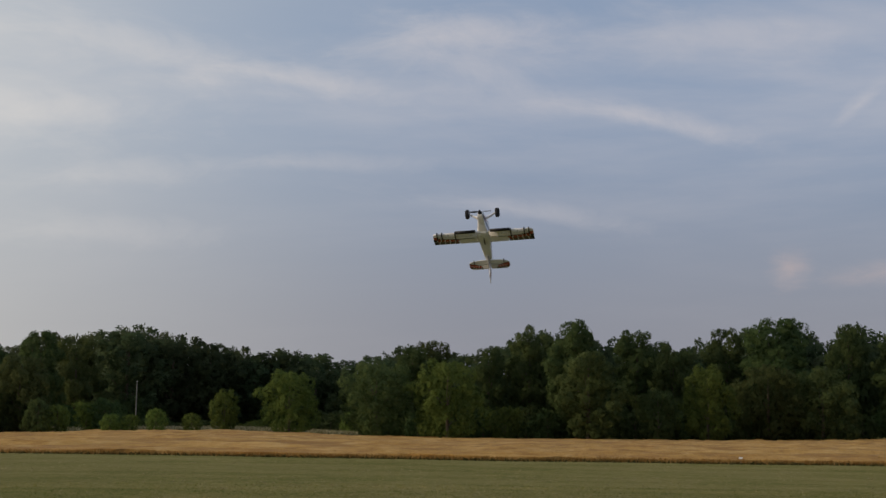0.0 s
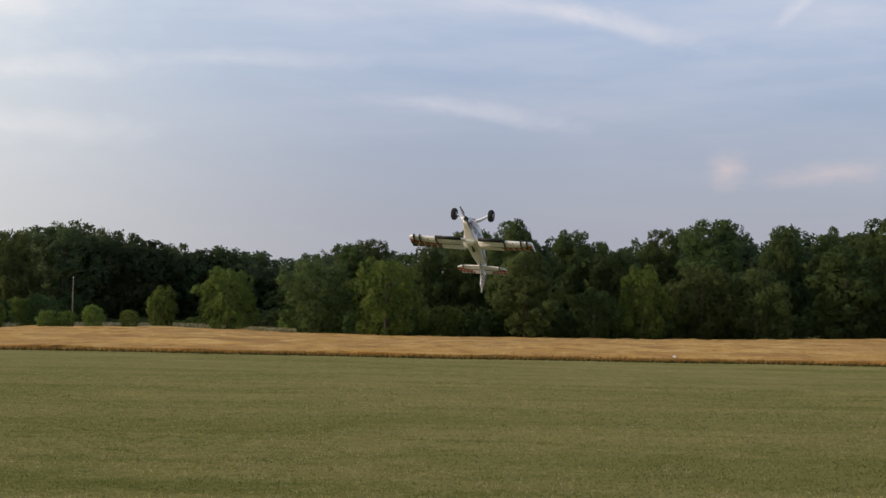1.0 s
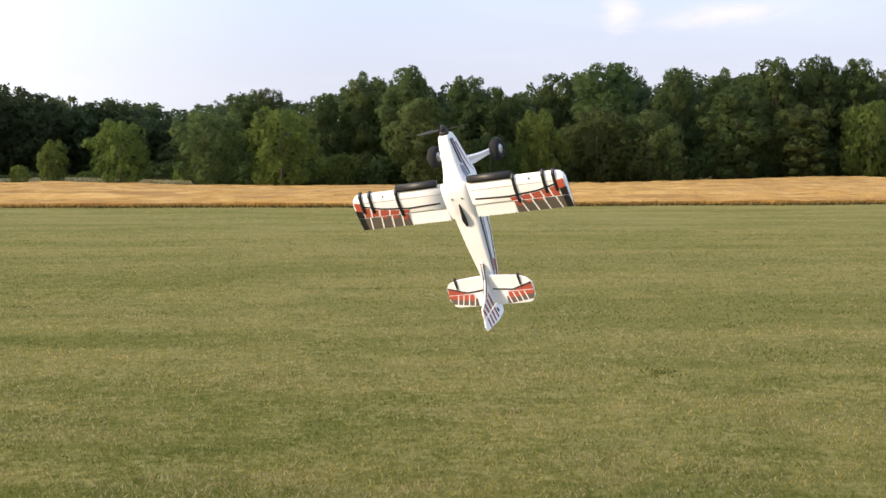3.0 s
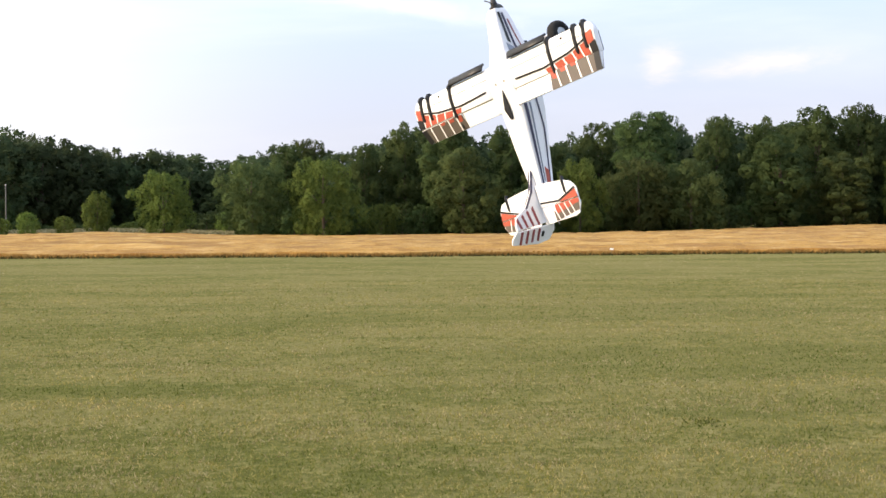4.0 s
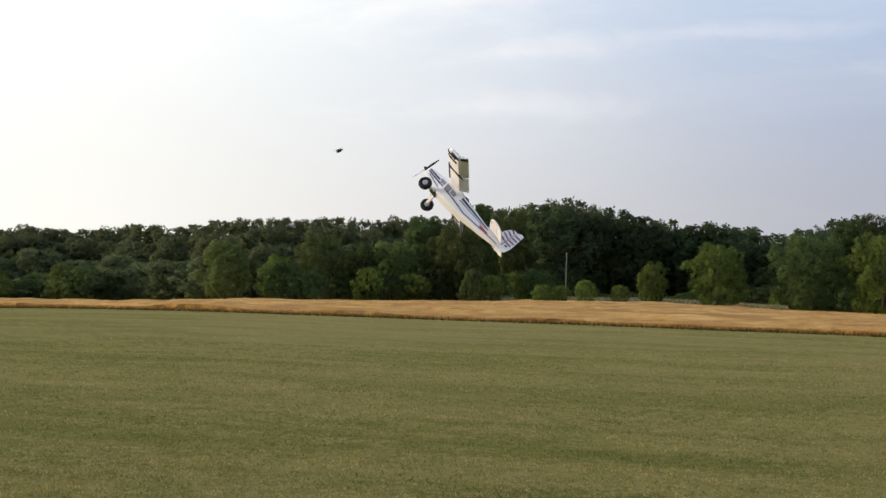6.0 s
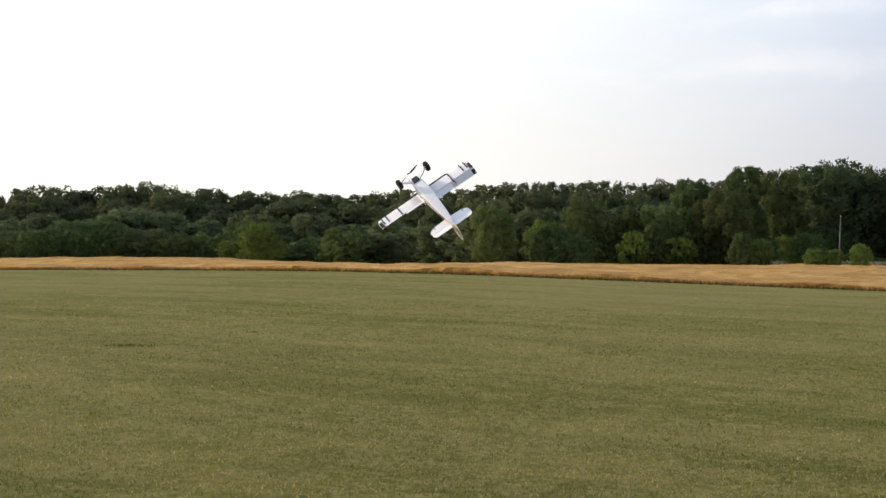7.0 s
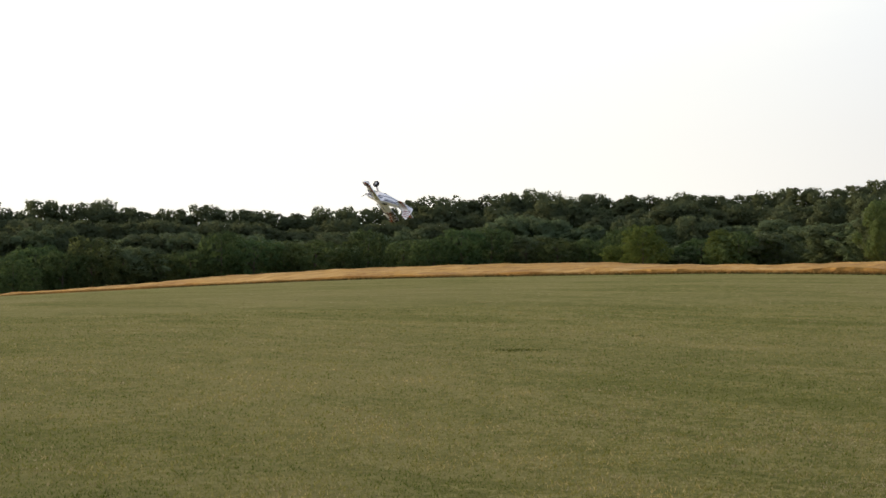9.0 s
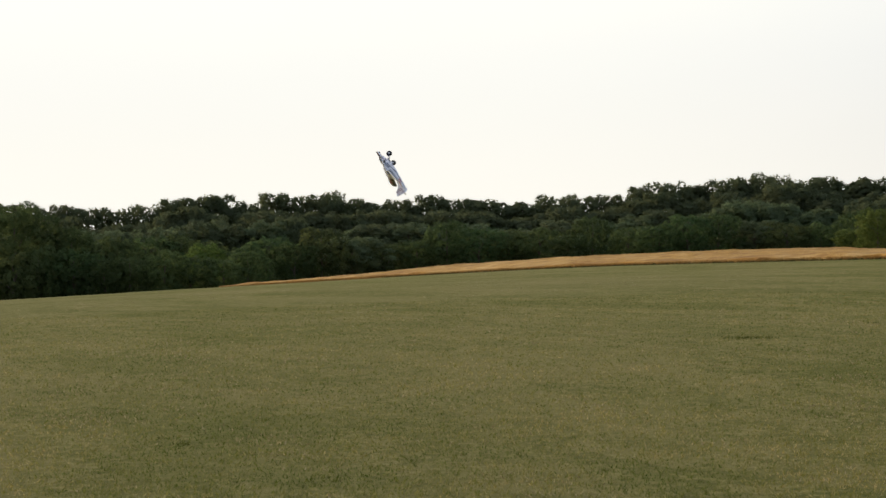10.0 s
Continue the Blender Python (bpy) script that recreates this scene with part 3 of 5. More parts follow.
def build_grass():
    rng = np.random.default_rng(5)
    k = 320000
    r = 6.3 * np.exp(rng.random(k) ** 1.25 * math.log(38 / 6.3))
    az = np.radians(rng.uniform(-80, 24, k))
    x, y = r * np.sin(az), r * np.cos(az)
    keep = y < edge_y(x) - 0.2
    x, y, r = x[keep], y[keep], r[keep]
    blades("grass", "short mown lawn grass mixed with dry blades", x, y, 0.007, 0.030, 0.0052 * (r / 9) ** 0.7, BLADES, rng)
    # drifts of pale dry clippings and tips
    k = 230000
    r = 6.5 * np.exp(rng.random(k) ** 1.1 * math.log(62 / 6.5))
    az = np.radians(rng.uniform(-80, 24, k))
    x, y = r * np.sin(az), r * np.cos(az)
    drift = sum(np.sin(a * x + b * y + c) for a, b, c in zip(rng.normal(0, 1.1, 12), rng.normal(0, 2.2, 12), rng.uniform(0, 6.28, 12))) / 12 ** 0.5
    fine = sum(np.sin(a * x + b * y + c) for a, b, c in zip(rng.normal(0, 9, 12), rng.normal(0, 9, 12), rng.uniform(0, 6.28, 12))) / 12 ** 0.5
    keep = (y < edge_y(x) - 0.3) & (0.8 * drift + 0.7 * fine + rng.normal(0, 0.4, k) > np.interp(az, [-1.2, -0.5, -0.2], [1.0, 0.85, 0.55]))
    blades("dry_tips", "pale dry clippings and grass tips lying in drifts on the mown field", x[keep], y[keep], 0.008, 0.027, 0.0068 * (r[keep] / 9) ** 0.7, DRY, rng)
    # a few rank dark tufts in the lawn
    tx, ty = [], []
    for x0, y0, sx, sy, n in ((1.8, 11.3, 0.08, 0.14, 80), (-15.4, 15.2, 0.20, 0.20, 260), (-9.9, 19.5, 0.25, 0.3, 180), (-9.1, 28.0, 0.4, 0.4, 120)):
        tx.append(rng.normal(x0, sx, n)), ty.append(rng.normal(y0, sy, n))
    for _ in range(22):
        r0, a0 = 8 * math.exp(rng.random() * math.log(5.5)), radians(rng.uniform(-78, 20))
        n = int(rng.integers(10, 45))
        s0 = 0.04 * (r0 / 10) * rng.uniform(0.6, 2.2)
        tx.append(rng.normal(r0 * math.sin(a0), s0 * 1.5, n)), ty.append(rng.normal(r0 * math.cos(a0), s0, n))
    blades("grass_tufts", "rank dark green tufts in the mown field", np.concatenate(tx), np.concatenate(ty), 0.012, 0.035, 0.007, TUFT, rng)
    # thin blades at the foot of the crop, coloured dark as its stem shade
    k = 9000
    x = rng.uniform(-110, 90, k)
    y = edge_y(x) - np.abs(rng.normal(0, 0.35, k)) - 0.1
    blades("edge_grass", "dark blades painting the shade at the foot of the wheat", x, y, 0.05, 0.17, 0.04, EDGE_SHADE, rng)


build_ground()
build_crop()
build_grass()


# ---- trees ----
def tube(bm, pts, radii, sides=7):
    """A tapered round limb through pts."""
    rings = []
    for i, p in enumerate(pts):
        p = Vector(p)
        d = (Vector(pts[min(i + 1, len(pts) - 1)]) - Vector(pts[max(i - 1, 0)])).normalized()
        s = d.cross(Vector((0.31, 0.95, 0.05))).normalized()
        t = d.cross(s)
        rings.append([bm.verts.new(p + radii[i] * (math.cos(a) * s + math.sin(a) * t))
                      for a in (2 * math.pi * k / sides for k in range(sides))])
    for r0, r1 in zip(rings, rings[1:]):
        for k in range(sides):
            bm.faces.new((r0[k], r0[(k + 1) % sides], r1[(k + 1) % sides], r1[k]))
    bm.faces.new(rings[-1])


SPRAYS = {}


def crown_mesh(name, lobes, count, leaf, mat, seed):
    """Leaf sprays on the shells of rounded clumps, three leaves to a spray, with gaps between the clumps."""
    rng = np.random.default_rng(seed)
    lob = np.array(lobes)
    vol = lob[:, 3] ** 2
    pick = rng.choice(len(lobes), int(count * 1.6), p=vol / vol.sum())
    L = lob[pick]
    d = rng.normal(size=(len(pick), 3))
    d /= np.linalg.norm(d, axis=1)[:, None]
    rr = rng.random(len(pick)) ** 0.14 * (1 + rng.normal(0, 0.05, len(pick)))
    c = L[:, :3] + d * (L[:, 3] * rr)[:, None] * np.array([1, 1, 0.86])
    # what lies deep inside another clump is left out
    keep = np.ones(len(pick), bool)
    for k, (x, y, z, r) in enumerate(lobes):
        q = (c - np.array((x, y, z))) / np.array([1, 1, 0.86])
        keep &= (np.einsum("ij,ij->i", q, q) > (0.72 * r) ** 2) | (pick == k)
    sel = np.flatnonzero(keep)[:count]
    c, d = c[sel], d[sel]
    count = len(sel)
    c[:, 2] = np.maximum(c[:, 2], -0.15)
    n = d + rng.normal(0, 0.5, (count, 3))
    n /= np.linalg.norm(n, axis=1)[:, None]
    s = np.cross(n, rng.normal(size=(count, 3)))
    s /= np.linalg.norm(s, axis=1)[:, None]
    t = np.cross(n, s)
    V = np.zeros((count, 7, 3))
    V[:, 0] = c
    size = leaf * rng.uniform(0.6, 1.4, count)
    for k in range(3):
        a = 2 * math.pi * k / 3 + rng.normal(0, 0.3, count)
        u = np.cos(a)[:, None] * s + np.sin(a)[:, None] * t
        w = np.cross(n, u)
        droop = -n * rng.uniform(0.0, 0.6, count)[:, None]
        V[:, 1 + 2 * k] = c + (u * 0.80 - w * 0.55 + droop * 0.6) * size[:, None]
        V[:, 2 + 2 * k] = c + (u * 0.95 + w * 0.52 + droop * 0.8) * size[:, None]
    F = (np.arange(count)[:, None, None] * 7 + np.array([[0, 1, 2], [0, 3, 4], [0, 5, 6]])[None]).reshape(-1, 3)
    me = bpy.data.meshes.new(name)
    me.vertices.add(count * 7), me.loops.add(len(F) * 3), me.polygons.add(len(F))
    me.vertices.foreach_set("co", V.reshape(-1))
    me.loops.foreach_set("vertex_index", F.reshape(-1))
    me.polygons.foreach_set("loop_start", np.arange(0, len(F) * 3, 3))
    me.materials.append(mat)
    me.update(calc_edges=True)
    me.polygons.foreach_set("use_smooth", [True] * len(F))
    out = c - np.array([0, 0, c[:, 2].mean()])
    out /= np.linalg.norm(out, axis=1)[:, None]
    soft = d * 0.85 + n * 0.15 + out * 0.25 + np.array([0, 0, 0.10])
    soft /= np.linalg.norm(soft, axis=1)[:, None]
    me.normals_split_custom_set_from_vertices(np.repeat(soft, 7, axis=0).tolist())
    SPRAYS[seed] = (V.reshape(-1, 3), soft)
    return me


def tree_template(seed, mat, count, leaf, wide=3.6, high=12.0, skirt=0.12, label="", category="tree", name="tree", clumps=46):
    """One tree at the origin, high metres tall and about 2 * wide across."""
    rng = np.random.default_rng(seed)
    lobes = []
    p1, p2 = rng.uniform(0, 6.28, 2)
    uneven = lambda a, f: 1 + 0.20 * math.sin(2 * a + p1 + 3 * f) + 0.16 * math.sin(3 * a + p2 - 7 * f)
    # large boughs fill the crown, smaller clumps stand proud of them all round
    for i in range(11):
        f = skirt + (0.86 - skirt) * (i + rng.random()) / 11
        g = (f - skirt) / (1 - skirt)
        prof = math.sqrt(max(0.12, 1 - ((g - 0.45) / 0.60) ** 2))
        a = i * 2.4 + rng.normal(0, 0.4)
        r = wide * prof * rng.uniform(0.25, 0.50) * uneven(a, f)
        lobes.append((r * math.cos(a), r * math.sin(a), high * f, wide * rng.uniform(0.36, 0.50) * (0.6 + 0.4 * prof)))
    for i in range(clumps):
        f = skirt + (0.97 - skirt) * (i + rng.random()) / clumps
        g = (f - skirt) / (1 - skirt)
        prof = math.sqrt(max(0.05, 1 - ((g - 0.45) / 0.57) ** 2))
        a = i * 2.39996 + rng.normal(0, 0.35)
        r = wide * prof * rng.uniform(0.56, 0.90) * uneven(a, f)
        lobes.append((r * math.cos(a), r * math.sin(a), high * f, wide * rng.uniform(0.13, 0.33) * (0.75 + 0.25 * prof)))
    for f in (0.32, 0.52, 0.68):
        lobes.append((0, 0, high * f, wide * 0.52))
    peak = max(l[2] + 0.8 * l[3] for l in lobes)
    lobes = [(x, y, z * high / peak, r) for x, y, z, r in lobes]
    root = thing(name, label, category)
    bm = bmesh.new()
    tube(bm, [(0, 0, -0.3), (0.05, 0.02, high * 0.2), (0.12, -0.08, high * 0.5), (0.0, 0.05, high * 0.85)],
         [high * 0.026, high * 0.02, high * 0.013, high * 0.004])
    for i in range(7):
        l = lobes[int(rng.integers(2, 11))]
        z0 = max(high * 0.15, l[2] * 0.55)
        tube(bm, [(0.05, 0, z0), (l[0] * 0.5, l[1] * 0.5, (z0 + l[2]) / 2 + 0.2), l[:3]], [high * 0.010, high * 0.006, high * 0.002], 5)
    part("trunk", bm, BARK, root)
    crown = new("crown", crown_mesh("crown", lobes, count, leaf, mat, seed + 50))
    crown.parent = root
    return root


def stand(az, top, dist, half_width, template, spin):
    """Where a template stands on the ground at a bearing, as tall as its top's angle asks."""
    dist, top = dist * 1.18, top + 0.13
    a = radians(az)
    x, y = dist * math.sin(a), dist * math.cos(a)
    z = float(ground_z(x, y))
    tall = dist * math.tan(radians(top)) + EYE[2] - z
    h0, w0 = template["tall"], template["wide"]
    w = 1.08 * dist * math.tan(radians(half_width)) / w0
    return Matrix.LocRotScale((x, y, z), Euler((0, 0, spin)), (w, w, max(0.08, tall / h0)))


def join_wood(rows):
    """The far wood, too many trees to count, as one mesh: rows of (template, matrix)."""
    cos, nors, trunk_v, trunk_f = [], [], [], []
    for tp, m in rows:
        a = np.array(m)
        co, soft = SPRAYS[tp["seed"] + 50]
        cos.append(co @ a[:3, :3].T + a[:3, 3])
        n = soft @ np.linalg.inv(a[:3, :3])
        nors.append(n / np.linalg.norm(n, axis=1)[:, None])
        for zz, r in ((-0.3, 0.30), (0.8 * tp["tall"], 0.05)):
            trunk_v.extend(tuple(m @ Vector((r * math.cos(k * 1.2566), r * math.sin(k * 1.2566), zz))) for k in range(5))
        b = len(trunk_v) - 10
        for k in range(5):
            trunk_f.extend(((b + k, b + (k + 1) % 5, b + 5 + k), (b + (k + 1) % 5, b + 5 + (k + 1) % 5, b + 5 + k)))
    cos, nors = np.concatenate(cos), np.repeat(np.concatenate(nors), 7, axis=0)
    count, nt = len(cos) // 7, len(trunk_v)
    F = (np.arange(count)[:, None, None] * 7 + np.array([[0, 1, 2], [0, 3, 4], [0, 5, 6]])[None]).reshape(-1, 3)
    F = np.concatenate([F, np.array(trunk_f) + len(cos)])
    me = bpy.data.meshes.new("far_wood")
    me.vertices.add(len(cos) + nt), me.loops.add(F.size), me.polygons.add(len(F))
    me.vertices.foreach_set("co", np.concatenate([cos, np.array(trunk_v)]).reshape(-1))
    me.loops.foreach_set("vertex_index", F.reshape(-1))
    me.polygons.foreach_set("loop_start", np.arange(0, F.size, 3))
    me.polygons.foreach_set("material_index", np.where(np.arange(len(F)) < count * 3, 0, 1))
    me.materials.append(LEAF_HAZED), me.materials.append(BARK)
    me.update(calc_edges=True)
    me.polygons.foreach_set("use_smooth", [True] * len(F))
    up = np.tile(np.array([[0.0, -1.0, 0.1]]), (nt, 1))
    me.normals_split_custom_set_from_vertices(np.concatenate([nors, up]).tolist())
    tagged(new("far_wood", me), "distant mixed wood, green paled as by haze, along the skyline", "wood", kind="stuff")


def build_trees():
    rng = random.Random(11)
    T = {}
    broad = "tall broadleaf tree in dark green summer leaf, edge of wood"
    for key, seed, mat, cnt, leaf, wide, high, skirt, label in (
            ("oak", 1, LEAF, 5000, 0.23, 3.6, 12, 0.04, broad),
            ("oak2", 2, LEAF, 5000, 0.23, 3.7, 12, 0.04, broad),
            ("oak3", 3, LEAF_OLIVE, 5000, 0.23, 3.4, 12, 0.04, broad),
            ("oak4", 4, LEAF_OLIVE, 5000, 0.23, 3.9, 12, 0.04, broad),
            ("light", 5, LEAF_LIGHT, 4600, 0.20, 4.2, 8.4, 0.06, "leafy tree in bright yellow-green leaf among darker trees"),
            ("light2", 6, LEAF_LIGHT, 4600, 0.20, 3.9, 8.6, 0.05, "leafy tree in bright yellow-green leaf among darker trees"),
            ("low", 31, LEAF_OLIVE, 4600, 0.21, 4.2, 9, 0.05, broad),
            ("low2", 32, LEAF, 4600, 0.21, 4.4, 9, 0.06, broad),
            ("thicket", 33, LEAF, 1500, 0.30, 4.4, 6, 0.0, "broad mound of dark green scrub on low ground before the wood"),
            ("thicket2", 34, LEAF_OLIVE, 1500, 0.30, 4.2, 6, 0.0, "broad mound of olive-green scrub on low ground before the wood"),
            ("round", 21, LEAF_MID, 5600, 0.22, 4.6, 10, 0.14, "round-crowned tree in mid-green leaf standing before the wood"),
            ("mid", 13, LEAF_SHADED, 2000, 0.34, 3.8, 12, 0.10, broad),
            ("mid2", 14, LEAF_SHADED, 2000, 0.34, 3.7, 12, 0.04, broad),
            ("far", 7, LEAF_HAZED, 1700, 0.52, 5.4, 13, 0.08, "distant broadleaf tree, green paled as by haze, in a wood"),
            ("far2", 8, LEAF_HAZED, 1700, 0.52, 5.0, 13, 0.08, "distant broadleaf tree, green paled as by haze, in a wood"),
            ("far3", 15, LEAF_HAZED, 1700, 0.52, 5.8, 13, 0.06, "distant broadleaf tree, green paled as by haze, in a wood"),
            ("pine", 9, LEAF_HAZED, 700, 0.40, 3.4, 14, 0.55, "distant open-crowned pine rising over the wood"),
            ("shrub", 10, LEAF_LIGHT, 900, 0.18, 1.9, 3.0, 0.10, "round green shrub in dry grass before the wood"),
            ("brush", 12, LEAF, 700, 0.27, 2.6, 3.4, 0.0, "dark green undergrowth bush at the foot of the trees")):
        nm = {"shrub": "shrub", "brush": "bush", "thicket": "bush", "thicket2": "bush"}.get(key, "tree")
        group = {"shrub": "shrubs before the wood", "brush": "bushes under the trees", "thicket": "bushes under the trees", "thicket2": "bushes under the trees", "far": "trees of the far wood",
                 "far2": "trees of the far wood", "far3": "trees of the far wood", "pine": "trees of the far wood"}.get(key, "trees of the near wood")
        T[key] = {"ob": tree_template(seed, mat, cnt, leaf, wide, high, skirt, label, nm, nm), "tall": high, "wide": wide, "seed": seed}
        tagged(T[key]["ob"], group=group)
    mids, fars = ["mid", "mid2"], ["far", "far2", "far3"]

    def put(az, top, dist, hw, key):
        # a low broad tree has a low broad form
        if key.startswith("oak") and math.tan(radians(hw)) / math.tan(radians(max(top, 0.2) + 0.55)) > 0.40:
            key = "low" if key in ("oak3", "oak4") else "low2"
        copy_thing(T[key]["ob"], stand(az, top, dist, hw, T[key], rng.uniform(0, 6.28)))

    wood = []

    def far_put(az, top, dist, hw, key):
        wood.append((T[key], stand(az, top, dist, hw, T[key], rng.uniform(0, 6.28))))

    # single trees along the front, from the west to the east: bearing, top, distance, half width
    for az, top, dist, hw, key in FRONT_WEST + FRONT_CLEARING + FRONT_CENTRE + FRONT_EAST:
        put(az, top, dist, hw, key)
    # the wood behind them
    sky = np.array(SKYLINE_FAR_WEST + SKYLINE_WEST + SKYLINE_CENTRE + SKYLINE_EAST)
    az = -17.5
    while az < 24:
        lim = float(np.interp(az, sky[:, 0], sky[:, 1]))
        for k, (d, drop) in enumerate(((16, 0.30), (40, 0.10))):
            dist = float(np.interp(az, [-18, -10, 0, 14, 24], [185, 178, 165, 186, 196])) + d + rng.uniform(-5, 5)
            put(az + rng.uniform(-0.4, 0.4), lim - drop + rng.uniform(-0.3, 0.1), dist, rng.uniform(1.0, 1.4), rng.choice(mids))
        az += 1.3
    # the farther wood in the west, in three depths
    az = -83.0
    while az < -17:
        lim = float(np.interp(az, sky[:, 0], sky[:, 1]))
        near = float(np.interp(az, [-80, -60, -45, -36, -30, -17], [190, 205, 215, 205, 175, 170]))
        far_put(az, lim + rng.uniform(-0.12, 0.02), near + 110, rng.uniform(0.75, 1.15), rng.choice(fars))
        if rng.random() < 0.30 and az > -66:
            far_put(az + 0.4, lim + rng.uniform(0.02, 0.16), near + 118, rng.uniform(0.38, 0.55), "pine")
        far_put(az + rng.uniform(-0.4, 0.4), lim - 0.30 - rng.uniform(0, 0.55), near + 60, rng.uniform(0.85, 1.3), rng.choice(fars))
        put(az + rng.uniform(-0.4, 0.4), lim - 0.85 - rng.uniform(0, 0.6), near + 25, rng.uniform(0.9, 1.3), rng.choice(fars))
        az += rng.uniform(0.85, 1.15)
    join_wood(wood)
    # undergrowth along the foot of the wood
    az = -82.0
    while az < 23:
        near = float(np.interp(az, [-80, -60, -45, -36, -30, -24, -19, -10, -8, 0, 14, 24],
                               [168, 180, 190, 176, 152, 150, 176, 172, 158, 156, 177, 188]))
        top = float(np.interp(az, [-80, -60, -40, -30, -17, 0, 24], [-0.6, -0.3, 0.05, 0.35, 0.45, 0.5, 0.55])) + rng.uniform(-0.25, 0.3)
        if az < -34.4:      # taller bushes on the low ground in the west
            put(az, top + rng.uniform(-0.25, 0.35), near + rng.uniform(-3, 6), rng.uniform(0.8, 1.4), rng.choice(["thicket", "thicket", "thicket2", "far3"]))
            az += rng.uniform(0.9, 1.4)
        else:
            if az > -29.8:
                top -= 0.55 if -17.8 < az < -9.6 else 0      # the clearing
                put(az, top, near + rng.uniform(-3, 6), rng.uniform(0.55, 0.9), "brush" if rng.random() < 0.8 else "shrub")
            az += 0.85
    az = -81.0
    while az < -64:
        put(az, rng.uniform(-1.1, -0.5), 143 + rng.uniform(0, 4), rng.uniform(0.9, 1.3), rng.choice(["thicket", "thicket2"]))
        az += rng.uniform(0.9, 1.3)
    for t in T.values():      # the patterns themselves stand in the wood too
        a = radians(rng.uniform(2, 20))
        t["ob"].matrix_basis = pose(230 * math.sin(a), 230 * math.cos(a), float(ground_z(230 * math.sin(a), 230 * math.cos(a))))


SKYLINE_FAR_WEST = [
    (-85.0, 1.30), (-80.0, 1.25), (-69.7, 0.97), (-69.1, 1.08), (-68.6, 1.02), (-68.1, 0.93), (-67.6, 1.31), (-67.1, 1.07),
    (-66.7, 1.39), (-65.6, 1.42), (-65.2, 1.01), (-64.4, 1.18), (-64.1, 1.41), (-63.4, 1.57), (-62.5, 1.29), (-62.2, 1.44),
    (-61.4, 1.49), (-60.6, 1.22), (-60.3, 1.04), (-59.4, 1.22), (-58.2, 1.31), (-57.0, 1.32), (-56.4, 1.20), (-54.6, 1.01),
    (-53.4, 1.12), (-52.7, 1.23), (-52.0, 1.17), (-51.2, 1.28), (-50.3, 1.33), (-49.6, 1.69), (-49.1, 1.38), (-48.8, 1.80),]
SKYLINE_WEST = [
    (-47.9, 1.61), (-46.7, 1.60), (-46.5, 1.36), (-46.3, 1.77), (-45.3, 1.82), (-44.1, 1.93), (-43.3, 1.74), (-42.8, 1.79),
    (-42.3, 1.76), (-41.8, 1.48), (-40.9, 1.76), (-40.1, 1.87), (-39.2, 1.68), (-38.3, 1.82), (-37.5, 1.65), (-36.7, 1.76),
    (-36.0, 1.85), (-35.0, 1.92), (-34.2, 1.97), (-33.4, 2.02), (-32.5, 2.22), (-32.0, 2.04), (-31.0, 2.29), (-29.7, 2.50),
    (-28.1, 2.44), (-26.8, 2.59), (-25.9, 2.50), (-22.6, 2.47), (-21.9, 3.16), (-20.6, 3.09), (-19.7, 3.01), (-18.3, 3.44),]
SKYLINE_CENTRE = [
    (-17.0, 3.18), (-16.3, 3.36), (-15.6, 3.03), (-15.2, 2.92), (-14.2, 2.81), (-13.3, 2.77), (-12.5, 2.49), (-12.0, 2.61),
    (-11.1, 2.61), (-10.2, 2.33), (-9.6, 2.25), (-9.1, 2.81), (-8.3, 2.75), (-7.5, 2.88), (-6.7, 3.08), (-5.9, 2.77),
    (-5.2, 2.53), (-4.8, 2.42), (-4.4, 2.78), (-3.7, 2.96), (-3.1, 3.55), (-2.6, 3.73), (-2.0, 3.56), (-1.4, 3.73),
    (-0.8, 3.91),]
SKYLINE_EAST = [
    (-0.1, 3.80), (0.7, 3.38), (1.6, 3.56), (2.4, 3.14), (3.1, 3.02), (3.8, 2.96), (4.4, 3.43), (5.4, 3.54),
    (6.0, 3.66), (6.7, 4.01), (7.6, 3.96), (8.3, 3.52), (9.0, 3.63), (10.1, 3.70), (10.7, 3.50), (11.3, 3.72),
    (12.0, 3.77), (12.9, 4.05), (13.8, 4.00), (14.7, 4.05), (15.3, 3.83), (16.1, 3.88), (19.0, 3.75), (24.0, 3.70),]
# single trees: bearing, angle of the top, distance, half width as an angle, kind
FRONT_WEST = [
    (-73.6, 1.15, 150, 1.7, "oak4"), (-71.5, 0.2, 150, 1.1, "oak"), (-66.5, -0.5, 158, 0.9, "light2"), (-40.4, 0.55, 150, 0.85, "light"),
    (-41.2, -0.25, 168, 0.85, "light2"), (-37.3, 0.35, 178, 0.8, "light2"), (-35.6, 0.1, 178, 0.8, "light"), (-31.25, 1.45, 151, 1.02, "round"),
    (-29.2, 0.95, 160, 0.7, "light"), (-27.6, 1.75, 158, 1.05, "oak3"), (-26.0, 1.5, 156, 0.8, "oak"), (-24.8, 1.58, 156, 1.1, "round"),
    (-23.4, 2.6, 160, 1.1, "oak2"), (-22.2, 2.2, 156, 1.2, "oak3"), (-21.5, 3.1, 172, 0.9, "oak"), (-20.2, 2.95, 180, 1.0, "oak4"),
    (-21.5, 0.55, 150, 0.55, "brush"), (-20.8, 0.35, 150, 0.5, "shrub"),]
